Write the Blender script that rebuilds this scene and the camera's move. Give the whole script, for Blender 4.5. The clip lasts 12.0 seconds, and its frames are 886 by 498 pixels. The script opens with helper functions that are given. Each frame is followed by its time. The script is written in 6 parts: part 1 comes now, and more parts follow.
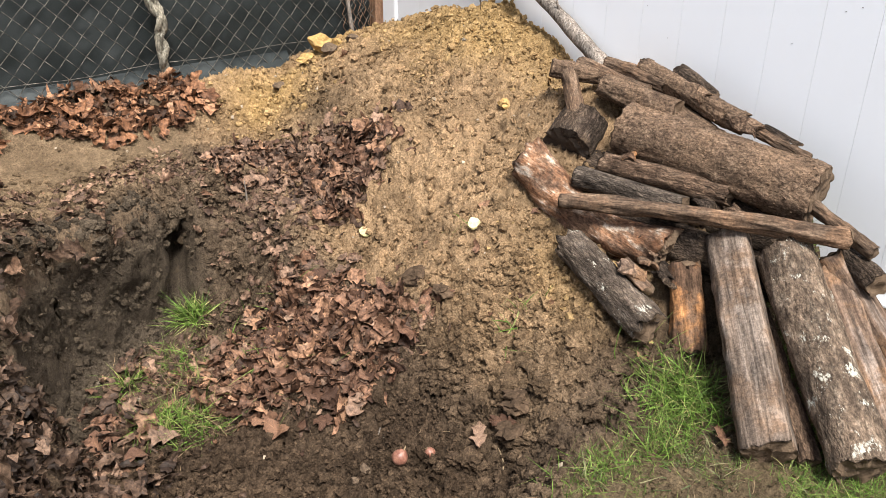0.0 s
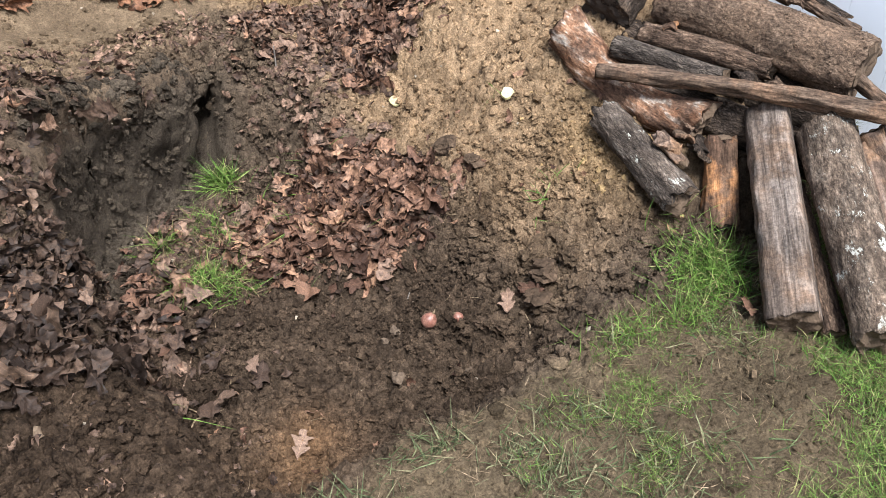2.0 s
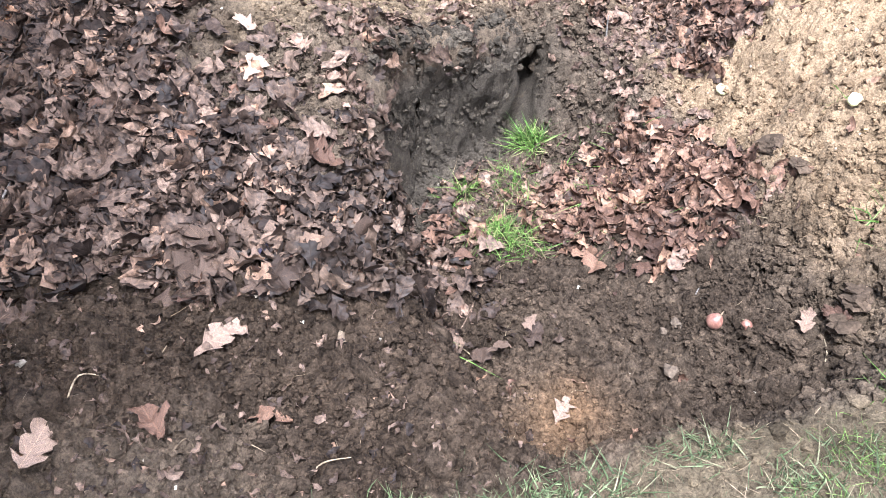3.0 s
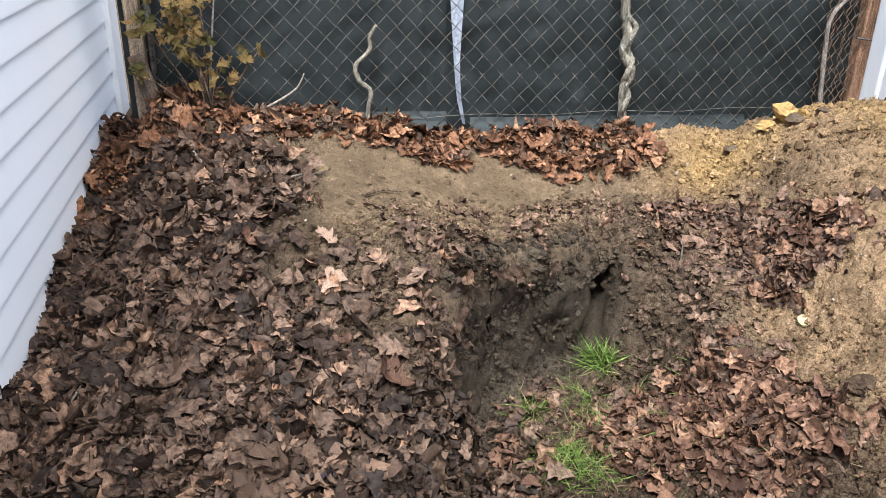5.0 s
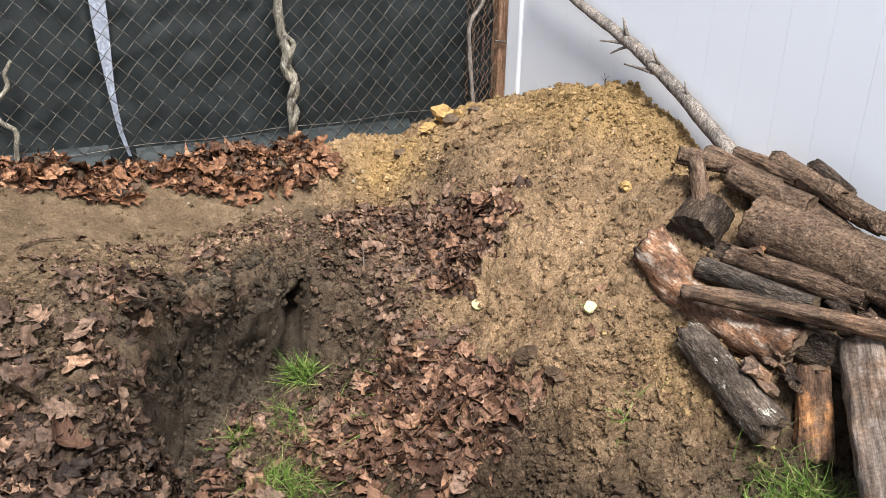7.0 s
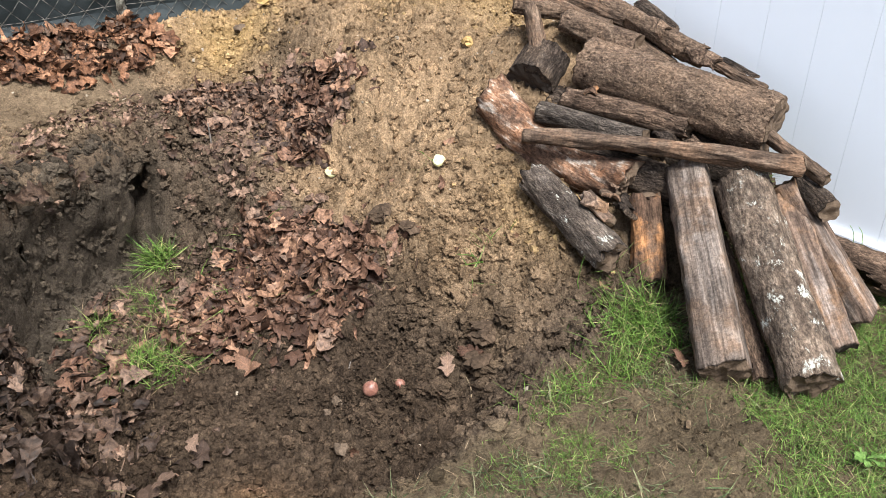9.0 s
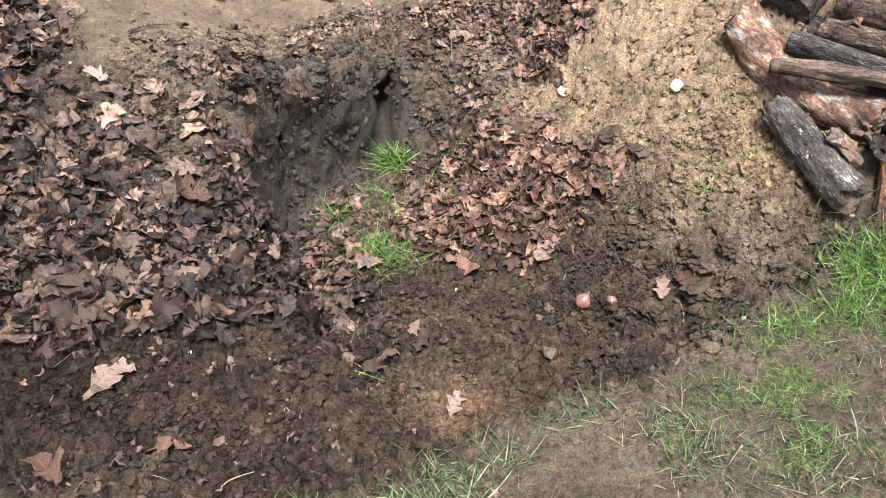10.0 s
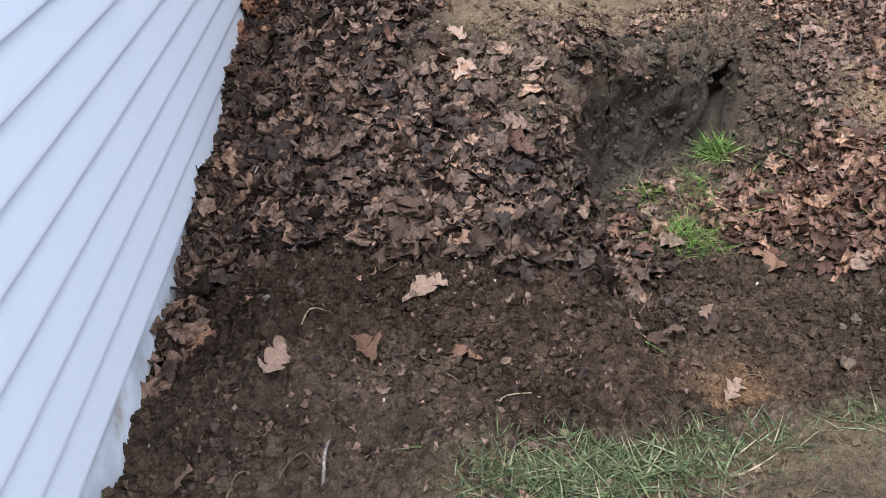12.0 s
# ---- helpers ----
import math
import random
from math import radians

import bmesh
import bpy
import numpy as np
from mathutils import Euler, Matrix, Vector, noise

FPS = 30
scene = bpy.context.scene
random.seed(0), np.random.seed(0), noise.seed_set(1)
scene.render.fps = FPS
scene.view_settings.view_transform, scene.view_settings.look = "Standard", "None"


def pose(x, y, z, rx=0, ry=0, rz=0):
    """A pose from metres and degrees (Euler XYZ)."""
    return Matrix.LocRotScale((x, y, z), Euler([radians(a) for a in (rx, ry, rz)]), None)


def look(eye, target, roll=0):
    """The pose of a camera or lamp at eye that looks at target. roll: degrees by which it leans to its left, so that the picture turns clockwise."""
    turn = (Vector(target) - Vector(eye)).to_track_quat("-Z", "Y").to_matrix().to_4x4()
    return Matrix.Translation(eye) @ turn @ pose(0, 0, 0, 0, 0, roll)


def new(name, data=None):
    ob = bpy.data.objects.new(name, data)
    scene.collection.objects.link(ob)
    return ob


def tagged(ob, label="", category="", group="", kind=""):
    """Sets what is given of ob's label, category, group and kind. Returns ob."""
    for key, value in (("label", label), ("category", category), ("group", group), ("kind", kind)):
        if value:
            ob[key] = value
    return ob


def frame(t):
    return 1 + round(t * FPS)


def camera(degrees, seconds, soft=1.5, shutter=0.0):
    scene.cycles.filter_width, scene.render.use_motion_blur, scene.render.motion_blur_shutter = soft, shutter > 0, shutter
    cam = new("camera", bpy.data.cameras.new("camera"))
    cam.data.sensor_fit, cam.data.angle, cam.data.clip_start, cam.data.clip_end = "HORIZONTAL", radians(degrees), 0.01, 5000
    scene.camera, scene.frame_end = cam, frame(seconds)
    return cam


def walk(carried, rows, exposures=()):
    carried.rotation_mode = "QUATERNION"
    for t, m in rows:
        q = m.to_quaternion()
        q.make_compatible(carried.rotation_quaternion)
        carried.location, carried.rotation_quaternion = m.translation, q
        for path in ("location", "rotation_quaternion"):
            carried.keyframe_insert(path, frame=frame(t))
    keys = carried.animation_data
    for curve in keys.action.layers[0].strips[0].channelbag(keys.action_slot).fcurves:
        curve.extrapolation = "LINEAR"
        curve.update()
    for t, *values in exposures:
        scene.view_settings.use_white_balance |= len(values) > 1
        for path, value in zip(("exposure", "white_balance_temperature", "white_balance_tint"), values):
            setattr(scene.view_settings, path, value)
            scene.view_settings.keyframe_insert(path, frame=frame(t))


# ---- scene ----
cam = camera(56.11, 12.0, soft=0.4)
PATH = [
    (0, (0.000, 0.000, 1.418), (1.104, 1.400, 0.512), 0.30),
    (0.5, (0.004, -0.042, 1.402), (1.144, 1.284, 0.429), -0.81),
    (1, (0.019, -0.056, 1.408), (1.268, 1.166, 0.435), -0.55),
    (1.5, (-0.003, -0.034, 1.395), (1.218, 1.180, 0.379), -0.42),
    (2, (-0.063, 0.001, 1.367), (0.932, 1.312, 0.231), 1.34),
    (2.5, (-0.116, 0.023, 1.366), (0.606, 1.452, 0.169), 2.78),
    (3, (-0.151, 0.032, 1.368), (0.267, 1.578, 0.170), 0.46),
    (3.5, (-0.192, 0.052, 1.400), (0.049, 1.739, 0.352), 1.06),
    (3.7, (-0.207, 0.072, 1.410), (0.006, 1.821, 0.464), 1.09),
    (5.3, (-0.168, 0.135, 1.437), (0.215, 1.923, 0.626), 1.54),
    (5.5, (-0.157, 0.134, 1.450), (0.265, 1.913, 0.639), 1.76),
    (6, (-0.119, 0.115, 1.466), (0.485, 1.844, 0.663), 2.23),
    (6.5, (-0.080, 0.098, 1.477), (0.703, 1.758, 0.684), 1.33),
    (7, (-0.049, 0.064, 1.487), (0.901, 1.638, 0.698), 1.11),
    (7.2, (-0.038, 0.048, 1.488), (0.981, 1.577, 0.700), 1.00),
    (8.8, (-0.027, -0.049, 1.389), (1.115, 1.268, 0.409), 0.64),
    (9, (-0.034, -0.047, 1.388), (1.097, 1.261, 0.383), 0.52),
    (9.5, (-0.074, -0.048, 1.371), (0.918, 1.307, 0.284), -0.42),
    (10, (-0.162, -0.103, 1.373), (0.527, 1.397, 0.243), -1.70),
    (10.5, (-0.188, -0.226, 1.370), (0.026, 1.414, 0.245), -2.04),
    (11, (-0.199, -0.301, 1.371), (-0.167, 1.364, 0.264), -6.09),
    (11.5, (-0.208, -0.295, 1.371), (-0.252, 1.378, 0.275), -6.70),
    (12, (-0.208, -0.279, 1.366), (-0.216, 1.392, 0.267), -5.35),
]
# stops, kelvin, tint
EXPOSURES = [(0, 1.85, 6490, 9), (1.0, 1.72, 5870, 8), (1.5, 1.56, 5950, 7), (2.5, 2.49, 5340, 9), (3.0, 2.79, 5090, 9), (3.5, 1.91, 5110, 9), (3.7, 1.84, 5210, 9), (5.3, 1.86, 5930, 7), (7.2, 1.71, 6190, 9), (8.8, 1.87, 5970, 7), (9.5, 1.92, 5750, 8), (10.0, 2.23, 5410, 9), (10.5, 2.31, 5170, 8), (11.0, 1.68, 5230, 8), (12, 1.66, 5360, 8)]
walk(cam, [(t, look(eye, target, roll)) for t, eye, target, roll in PATH], EXPOSURES)

# ---- sky and exposure ----
world = bpy.data.worlds.new("world")
scene.world = world
world.use_nodes = True
sky = world.node_tree.nodes.new("ShaderNodeTexSky")
sky.sky_type = 'NISHITA'
sky.sun_disc = False
sky.sun_elevation = radians(58)
sky.sun_rotation = radians(152)
sky.dust_density = 5.0
back = world.node_tree.nodes["Background"]
back.inputs[1].default_value = 0.098
# thin white cloud takes most of the blue out of the sky
cloud = world.node_tree.nodes.new("ShaderNodeHueSaturation")
cloud.inputs["Saturation"].default_value = 0.7
world.node_tree.links.new(sky.outputs[0], cloud.inputs["Color"])
world.node_tree.links.new(cloud.outputs[0], back.inputs[0])
sun = new("sun", bpy.data.lights.new("sun", 'SUN'))
sun.data.energy, sun.data.angle, sun.data.color = 2.15, radians(16), (1.0, 0.96, 0.91)
sun.matrix_world = look((-1.05, -2.35, 4.4), (0, 0, 0))
scene.view_settings.exposure = 0.0

# ---- noise and terrain ----
rng = np.random.default_rng(7)


def ss(a, b, t):
    t = np.clip((np.asarray(t, float) - a) / (b - a), 0, 1)
    return t * t * (3 - 2 * t)


def lattice(xi, yi, s):
    h = (xi * 374761393 + yi * 668265263 + s * 974634541) & 0xFFFFFFFF
    h = ((h ^ (h >> 13)) * 1274126177) & 0xFFFFFFFF
    h = h ^ (h >> 16)
    return (h & 0xFFFF) / 65535.0


def vnoise(x, y, s=0):
    """Smooth value noise from -1 to 1 with cells one unit wide."""
    x, y = np.asarray(x, float), np.asarray(y, float)
    xi, yi = np.floor(x).astype(np.int64), np.floor(y).astype(np.int64)
    u, v = ss(0, 1, x - xi), ss(0, 1, y - yi)
    a, b = lattice(xi, yi, s), lattice(xi + 1, yi, s)
    c, d = lattice(xi, yi + 1, s), lattice(xi + 1, yi + 1, s)
    return 2 * ((a * (1 - u) + b * u) * (1 - v) + (c * (1 - u) + d * u) * v) - 1


def vnoise3(p, s=0):
    """Smooth value noise from -1 to 1 in space; p: ... x 3."""
    i = np.floor(p).astype(np.int64)
    f = p - i
    f = f * f * (3 - 2 * f)
    total = 0
    for k in (0, 1):
        a, b = lattice(i[..., 0], i[..., 1], s + 17 * (i[..., 2] + k)), lattice(i[..., 0] + 1, i[..., 1], s + 17 * (i[..., 2] + k))
        c, d = lattice(i[..., 0], i[..., 1] + 1, s + 17 * (i[..., 2] + k)), lattice(i[..., 0] + 1, i[..., 1] + 1, s + 17 * (i[..., 2] + k))
        low = a * (1 - f[..., 0]) + b * f[..., 0]
        total = total + (low * (1 - f[..., 1]) + (c * (1 - f[..., 0]) + d * f[..., 0]) * f[..., 1]) * (f[..., 2] if k else 1 - f[..., 2])
    return 2 * total - 1


def fbm(x, y, s=0, octaves=4):
    total, amp = 0, 1.0
    for k in range(octaves):
        total = total + amp * vnoise(x * 2 ** k + 3.1 * k, y * 2 ** k - 1.7 * k, s + k)
        amp *= 0.5
    return total / 1.6


# outline of the dug pit, seen from above
PIT = [(0.13, 1.05), (0.32, 1.00), (0.55, 0.995), (0.80, 1.015), (1.08, 1.04), (1.30, 1.09), (1.50, 1.28), (1.66, 1.62), (1.70, 2.10), (1.58, 2.45),
       (1.44, 2.75), (1.26, 2.96), (0.97, 3.03), (0.65, 2.91), (0.38, 2.74), (0.22, 2.51), (0.16, 2.22), (0.08, 1.95), (0.07, 1.75), (0.13, 1.60), (0.09, 1.46), (0.12, 1.33), (0.15, 1.20)]


def inside(x, y, poly=PIT):
    """Distance in from the outline of the pit, negative outside it."""
    d, ins = np.full(np.shape(x), 1e9), np.zeros(np.shape(x), bool)
    for (ax, ay), (bx, by) in zip(poly, poly[1:] + poly[:1]):
        ex, ey = bx - ax, by - ay
        t = np.clip(((x - ax) * ex + (y - ay) * ey) / (ex * ex + ey * ey), 0, 1)
        d = np.minimum(d, np.hypot(x - ax - t * ex, y - ay - t * ey))
        cross = (ay > y) != (by > y)
        ins ^= cross & (x < ax + (y - ay) * ex / (ey if abs(ey) > 1e-9 else 1e-9))
    return np.where(ins, d, -d)


def landform(x, y):
    """Height of the bank, the spoil heap and the lawn, and how deep in the pit (0 to 1) a place lies."""
    left = (1 - ss(-0.1, 0.75, x)) * (1 - 0.45 * (1 - ss(-0.85, -0.3, x)) * (1 - ss(2.6, 3.2, y)))
    z = 0.20 * ss(1.35, 2.6, y) + 0.22 * left * ss(1.6, 2.8, y) + (0.04 + 0.14 * ss(-0.3, 0.9, x)) * ss(3.40, 3.66, y)
    z = z - 0.20 * (1 - ss(-1.05, -0.5, x)) * ss(1.7, 2.5, y) * (1 - 0.6 * ss(3.5, 4.3, y))
    z = z + 0.20 * np.exp(-((x + 0.72) / 0.26) ** 2 - ((y - 3.66) / 0.20) ** 2)
    # crumbly ledge of black soil between the leaf bank and the near lawn, with a small hollow in it
    z = z + 0.06 * ss(1.05, 1.35, y) * (1 - ss(-0.15, 0.12, x)) * (1 - ss(1.7, 2.1, y)) - 0.09 * np.exp(-((x + 0.30) / 0.13) ** 2 - ((y - 1.36) / 0.06) ** 2)
    z = z + 0.05 * np.exp(-((x + 0.01) / 0.11) ** 2 - ((y - 1.68) / 0.07) ** 2)
    u, v = (2.40 - x) / 1.10, y - 2.65
    r = np.hypot(u, np.where(v < 0, v / 1.28, v / 2.0))
    heap = 0.765 * np.clip(1 - r ** 1.4, 0, 1) + 0.06 * np.exp(-((x - 1.88) / 0.30) ** 2 - ((y - 3.45) / 0.20) ** 2)
    k = 0.05
    z = 0.5 * (z + heap + np.sqrt((z - heap) ** 2 + k * k)) - k / 2
    # the ground falls off to the foot of the house wall
    foot = np.interp(y, (0.4, 1.0, 1.4, 1.65, 1.8, 2.1, 2.45, 3.0, 3.45, 3.85), (-0.08, -0.09, -0.07, -0.075, -0.05, 0.0, 0.025, 0.11, 0.165, 0.30))
    near = 1 - ss(-1.0, -0.70, x)
    z = z * (1 - near) + foot * near
    d = inside(x, y) + 0.045 * fbm(x * 3.2, y * 3.2, 11, 2)
    width = 0.125 + 0.20 * (1 - ss(0.2, 0.45, x)) * (1 - ss(2.05, 2.4, y)) + 0.42 * ss(0.88, 1.3, x) * ss(1.15, 1.7, y) + 0.15 * (1 - ss(1.15, 1.6, y))
    m = ss(-0.02 - 0.35 * ss(1.2, 1.5, x) * ss(1.5, 1.9, y), 1.0, d / width)
    floor_z = -0.35 + 0.10 * ss(0.75, 1.25, x) + 0.05 * ss(1.7, 2.2, y) * (1 - ss(0.2, 0.6, x)) + 0.02 * np.sin(3 * x + 2 * y)
    z = z * (1 - m) + floor_z * m
    # soil banked up under the logs
    gate = ss(0.95, 1.2, y) * (1 - ss(2.0, 2.6, y))
    wedge = np.minimum(0.20 + 0.80 * (x - 1.75) + 0.42 * (np.minimum(y, 1.9) - 1.6), 0.34 + 0.26 * ss(1.4, 1.9, y)) - 0.7 * (1 - gate)
    k = 0.07
    z = 0.5 * (z + wedge + np.sqrt((z - wedge) ** 2 + k * k)) - k / 8
    z = z - 0.13 * np.exp(-(((x - 1.44) / 0.045) ** 2 + ((y - 1.16) / 0.035) ** 2))
    z = z - 0.16 * np.exp(-(((x - 0.99) / 0.07) ** 2 + ((y - 3.01) / 0.09) ** 2))
    return z, m, heap


def bank_line(x, y, rim):
    return ss(-0.04, 0.20, rim - x) * ss(1.35, 1.55, y)


def zones(x, y):
    """How much each kind of ground covers a place: lawn, sandy heap, yellow sand, dark soil, bare path, litter."""
    z, m, heap = landform(x, y)
    w = 0.10 * fbm(x * 3, y * 3, 21, 3)
    edge = 1.0 + 0.08 * ss(0.9, 1.5, x) - 0.36 * (1 - ss(-0.48, -0.2, x))
    out = ss(0.0, 0.1, np.maximum.reduce([x - 2.47, -1.10 - x, y - 4.4]))
    lawn = np.maximum(1 - ss(edge - 0.05, edge + 0.05, y + w * 0.9), out)
    sandy = ss(0.02, 0.22, heap + w * 0.5) * ss(1.3, 1.6, x + w)
    sandy = np.maximum(sandy, 0.9 * ss(1.22, 1.5, x + 1.5 * w) * ss(1.2, 1.5, y + w))
    sandy = sandy * (1 - 0.75 * np.exp(-(((x - 1.72) / 0.16) ** 2 + ((y - 3.02) / 0.22) ** 2)))
    sandy = sandy * (1 - 0.7 * np.exp(-(((x - 1.42) / 0.22) ** 2 + ((y - 1.42) / 0.2) ** 2)))
    yellow = 1.3 * np.exp(-(((x - 1.68) / 0.17) ** 2 + ((y - 3.42) / 0.22) ** 2)) + 0.9 * np.exp(-(((x - 2.0) / 0.3) ** 2 + ((y - 3.5) / 0.12) ** 2))
    yellow = yellow + 0.6 * ss(0.5, 0.72, heap + w * 0.6) + 0.6 * ss(2.0, 2.25, x) * ss(1.7, 2.2, y) + 0.45 * np.exp(-(((x - 1.72) / 0.10) ** 2 + ((y - 1.55) / 0.2) ** 2))
    yellow = np.clip(yellow * (0.7 + 2.2 * w), 0, 1)
    rust = (0.85 * np.exp(-(((x - 0.60) / 0.15) ** 2 + ((y - 1.44) / 0.15) ** 2)) + 0.55 * np.exp(-(((x - 0.42) / 0.20) ** 2 + ((y - 1.30) / 0.22) ** 2))) * (0.85 + 3 * w)
    # the left edge of the trodden bare soil, and of the leaf bank
    rim = np.interp(y, (1.5, 1.9, 2.1, 2.22, 2.35, 2.45, 2.75, 3.3, 3.5), (0.08, 0.13, 0.08, -0.06, -0.2, -0.34, -0.28, -0.21, -0.2)) + 1.1 * w
    path = ss(0.0, 0.15, x - rim) * (1 - ss(0.0, 0.18, x - 1.15 - w)) * ss(2.45, 2.62, y + w) * (1 - ss(3.54, 3.62, y + 0.6 * w)) * ss(0.0, 0.25, 0.18 - (0.62 * x + 2.58 - y) + 0.0 * x)
    path = np.maximum(path, 0.15 * ss(0.0, 0.2, x - rim) * (1 - ss(0.0, 0.25, x - 1.25 - w)) * ss(2.0, 2.25, y) * (1 - ss(0.05, 0.3, m)) * (1 - ss(3.46, 3.54, y)))
    dark = np.clip(m * (1 - ss(2.2, 2.6, y) * 0.72) * (1 - ss(1.2, 1.5, x + 0.35 * ss(1.8, 2.2, y))), 0, 1)
    dark = np.maximum(dark, 0.25 * ss(0.02, 0.2, m) * ss(2.1, 2.4, y) * (1 - ss(0.9, 1.2, x)))
    dark = np.maximum(dark, (1 - 0.8 * (1 - ss(-0.32, -0.08, x)) * (1 - ss(1.18, 1.4, y + w))) * ss(0.95, 1.12, y + w) * (1 - ss(1.78, 1.95, y + w)) * (1 - ss(0.3, 0.5, x)))
    dark = dark * (1 - 0.92 * np.clip(rust, 0, 1)) * (1 - 0.3 * ss(0.35, 0.6, x))
    # black humus under the leaf bank, a damp patch beside the bare soil
    dark = np.maximum(dark, 0.7 * np.exp(-(((x + 0.22) / 0.15) ** 2 + ((y - 2.60) / 0.10) ** 2)))
    dark = np.maximum(dark, 0.6 * bank_line(x, y, rim))
    clay = ss(-0.03, 0.04, inside(x, y)) * (1 - ss(0.17, 0.28, inside(x, y))) * ss(2.12, 2.34, y + 0.5 * w) * (1 - ss(0.95, 1.15, x)) * (1 - ss(0.06, 0.15, z + 0.6 * w))
    damp = np.exp(-(((x + 0.25) / 0.17) ** 2 + ((y - 2.60) / 0.12) ** 2))
    mound = np.exp(-(((x + 0.80) / 0.13) ** 2 + ((y - 3.2) / 0.26) ** 2))
    front = 1.80 - 0.19 * ss(-0.7, 0.0, x)
    bank = bank_line(x, y, rim) * (1 - damp) * (1 - 0.7 * mound) * ss(front - 0.08, front + 0.07, y + w * 0.7) * (0.45 + 0.55 * ss(-0.35, 0.1, fbm(x * 5, y * 5, 27, 2)))
    bank = np.maximum(bank, ss(3.49, 3.58, y + 0.8 * w) * (1 - ss(1.25, 1.5, x)))
    bank = np.maximum(bank, 0.05 * ss(0.0, 0.1, 1.2 - x) * ss(1.6, 1.8, y) * (1 - path) * (1 - ss(3.3, 3.4, y)))
    bed = 1.1 * np.exp(-(((x - 1.13 + 0.5 * (y - 2.2)) / 0.29) ** 4 + ((y - 2.16) / 0.33) ** 4)) * (1 - ss(1.30, 1.46, x + w)) + 0.12 * np.exp(-(((x - 0.62) / 0.18) ** 2 + ((y - 2.5) / 0.3) ** 2))
    bed = bed + 0.45 * np.exp(-(((x - 0.50 - 0.45 * (y - 2.4)) / 0.13) ** 2 + ((y - 2.42) / 0.36) ** 4))
    bed = bed + 0.95 * np.exp(-(((x - 1.48 + 0.48 * (y - 2.83)) / 0.17) ** 2 + ((y - 2.83) / 0.34) ** 4))
    sandy, yellow, path, dark, clay, bank, rust, bed = (q * (1 - out) for q in (sandy, yellow, path, dark, clay, bank, rust, bed))
    return dict(lawn=lawn, sandy=sandy, yellow=yellow, path=path, dark=dark, clay=clay, bank=bank, rust=np.clip(rust, 0, 1), bed=np.clip(bed, 0, 1) ** 1.6, pit=m, heap=heap)


def cells(x, y, s=0):
    """Distance to the nearest of scattered points, one in each unit cell."""
    x, y = np.asarray(x, float), np.asarray(y, float)
    xi, yi = np.floor(x).astype(np.int64), np.floor(y).astype(np.int64)
    best = np.full(np.shape(x), 9.0)
    for i in (-1, 0, 1):
        for j in (-1, 0, 1):
            px, py = xi + i + lattice(xi + i, yi + j, s), yi + j + lattice(xi + i, yi + j, s + 7)
            best = np.minimum(best, (px - x) ** 2 + (py - y) ** 2)
    return np.sqrt(best)


def ground_z(x, y):
    x, y = np.asarray(x, float), np.asarray(y, float)
    z, m, heap = landform(x, y)
    q = zones(x, y)
    rough = 0.034 + 0.010 * q["bank"] + 0.006 * q["dark"] - 0.025 * q["path"] - 0.020 * q["lawn"] - 0.006 * q["sandy"]
    lumps = fbm(x * 8, y * 8, 31, 3) + 0.30 * fbm(x * 55, y * 55, 51, 2)
    wx, wy = x + 0.02 * fbm(x * 14, y * 14, 45, 2), y + 0.02 * fbm(x * 14, y * 14, 46, 2)
    big, small = 1.5 * ss(0.05, 0.5, 0.55 - cells(wx * 17, wy * 17, 41)) * 0.4, 1.5 * ss(0.0, 0.5, 0.5 - cells(wx * 42, wy * 42, 43)) * 0.4
    patchy = ss(-0.5, 0.6, fbm(x * 6, y * 6, 47, 2))
    grit = 0.6 * ss(0.0, 0.5, 0.5 - cells(wx * 75, wy * 75, 44))
    z = z + 0.030 * q["dark"] * fbm(x * 4.5, y * 4.5, 39, 2)
    z = z + rough * (1 - 0.6 * q["clay"]) * (1.15 * lumps + 1.5 * patchy * big + 0.9 * small + 0.45 * grit)
    away = ss(0.0, 0.25, np.maximum.reduce([x - 2.46, -1.05 - x, y - 4.7]))
    return z * (1 - away) + 0.02 * fbm(x * 0.7, y * 0.7, 61, 2) * away


def lip_shift(x, y, e=0.01):
    """How far the crumbling rim of the pit hangs out over the cut face."""
    d = inside(x, y)
    gx, gy = (inside(x + e, y) - inside(x - e, y)) / (2 * e), (inside(x, y + e) - inside(x, y - e)) / (2 * e)
    reach = np.exp(-((d - 0.022) / 0.045) ** 2) * ss(2.2, 2.45, y) * (1 - ss(0.90, 1.10, x)) * (0.085 + 0.05 * fbm(x * 4, y * 4, 37, 2))
    reach = reach + 0.05 * np.exp(-((d + 0.01) / 0.04) ** 2) * ss(1.02, 1.2, x) * (1 - ss(1.3, 1.45, x)) * ss(2.5, 2.7, y) * ss(-0.2, 0.3, fbm(x * 9, y * 9, 38, 2))
    # a hollow dug in under the rim
    reach = reach - 0.20 * np.exp(-((x - 0.98) / 0.055) ** 2 - ((d - 0.075) / 0.045) ** 2) * ss(2.5, 2.7, y)
    return np.stack([gx * reach, gy * reach, -0.12 * np.maximum(reach, 0)], -1)


# ---- materials ----
def nodes_of(name):
    m = bpy.data.materials.new(name)
    m.use_nodes = True
    n = m.node_tree.nodes
    return m, n, m.node_tree.links, n["Principled BSDF"]


def ramp_node(n, stops):
    r = n.new("ShaderNodeValToRGB")
    els = r.color_ramp.elements
    while len(els) < len(stops):
        els.new(0.5)
    for e, (p, c) in zip(els, stops):
        e.position, e.color = p, (*c, 1)
    return r


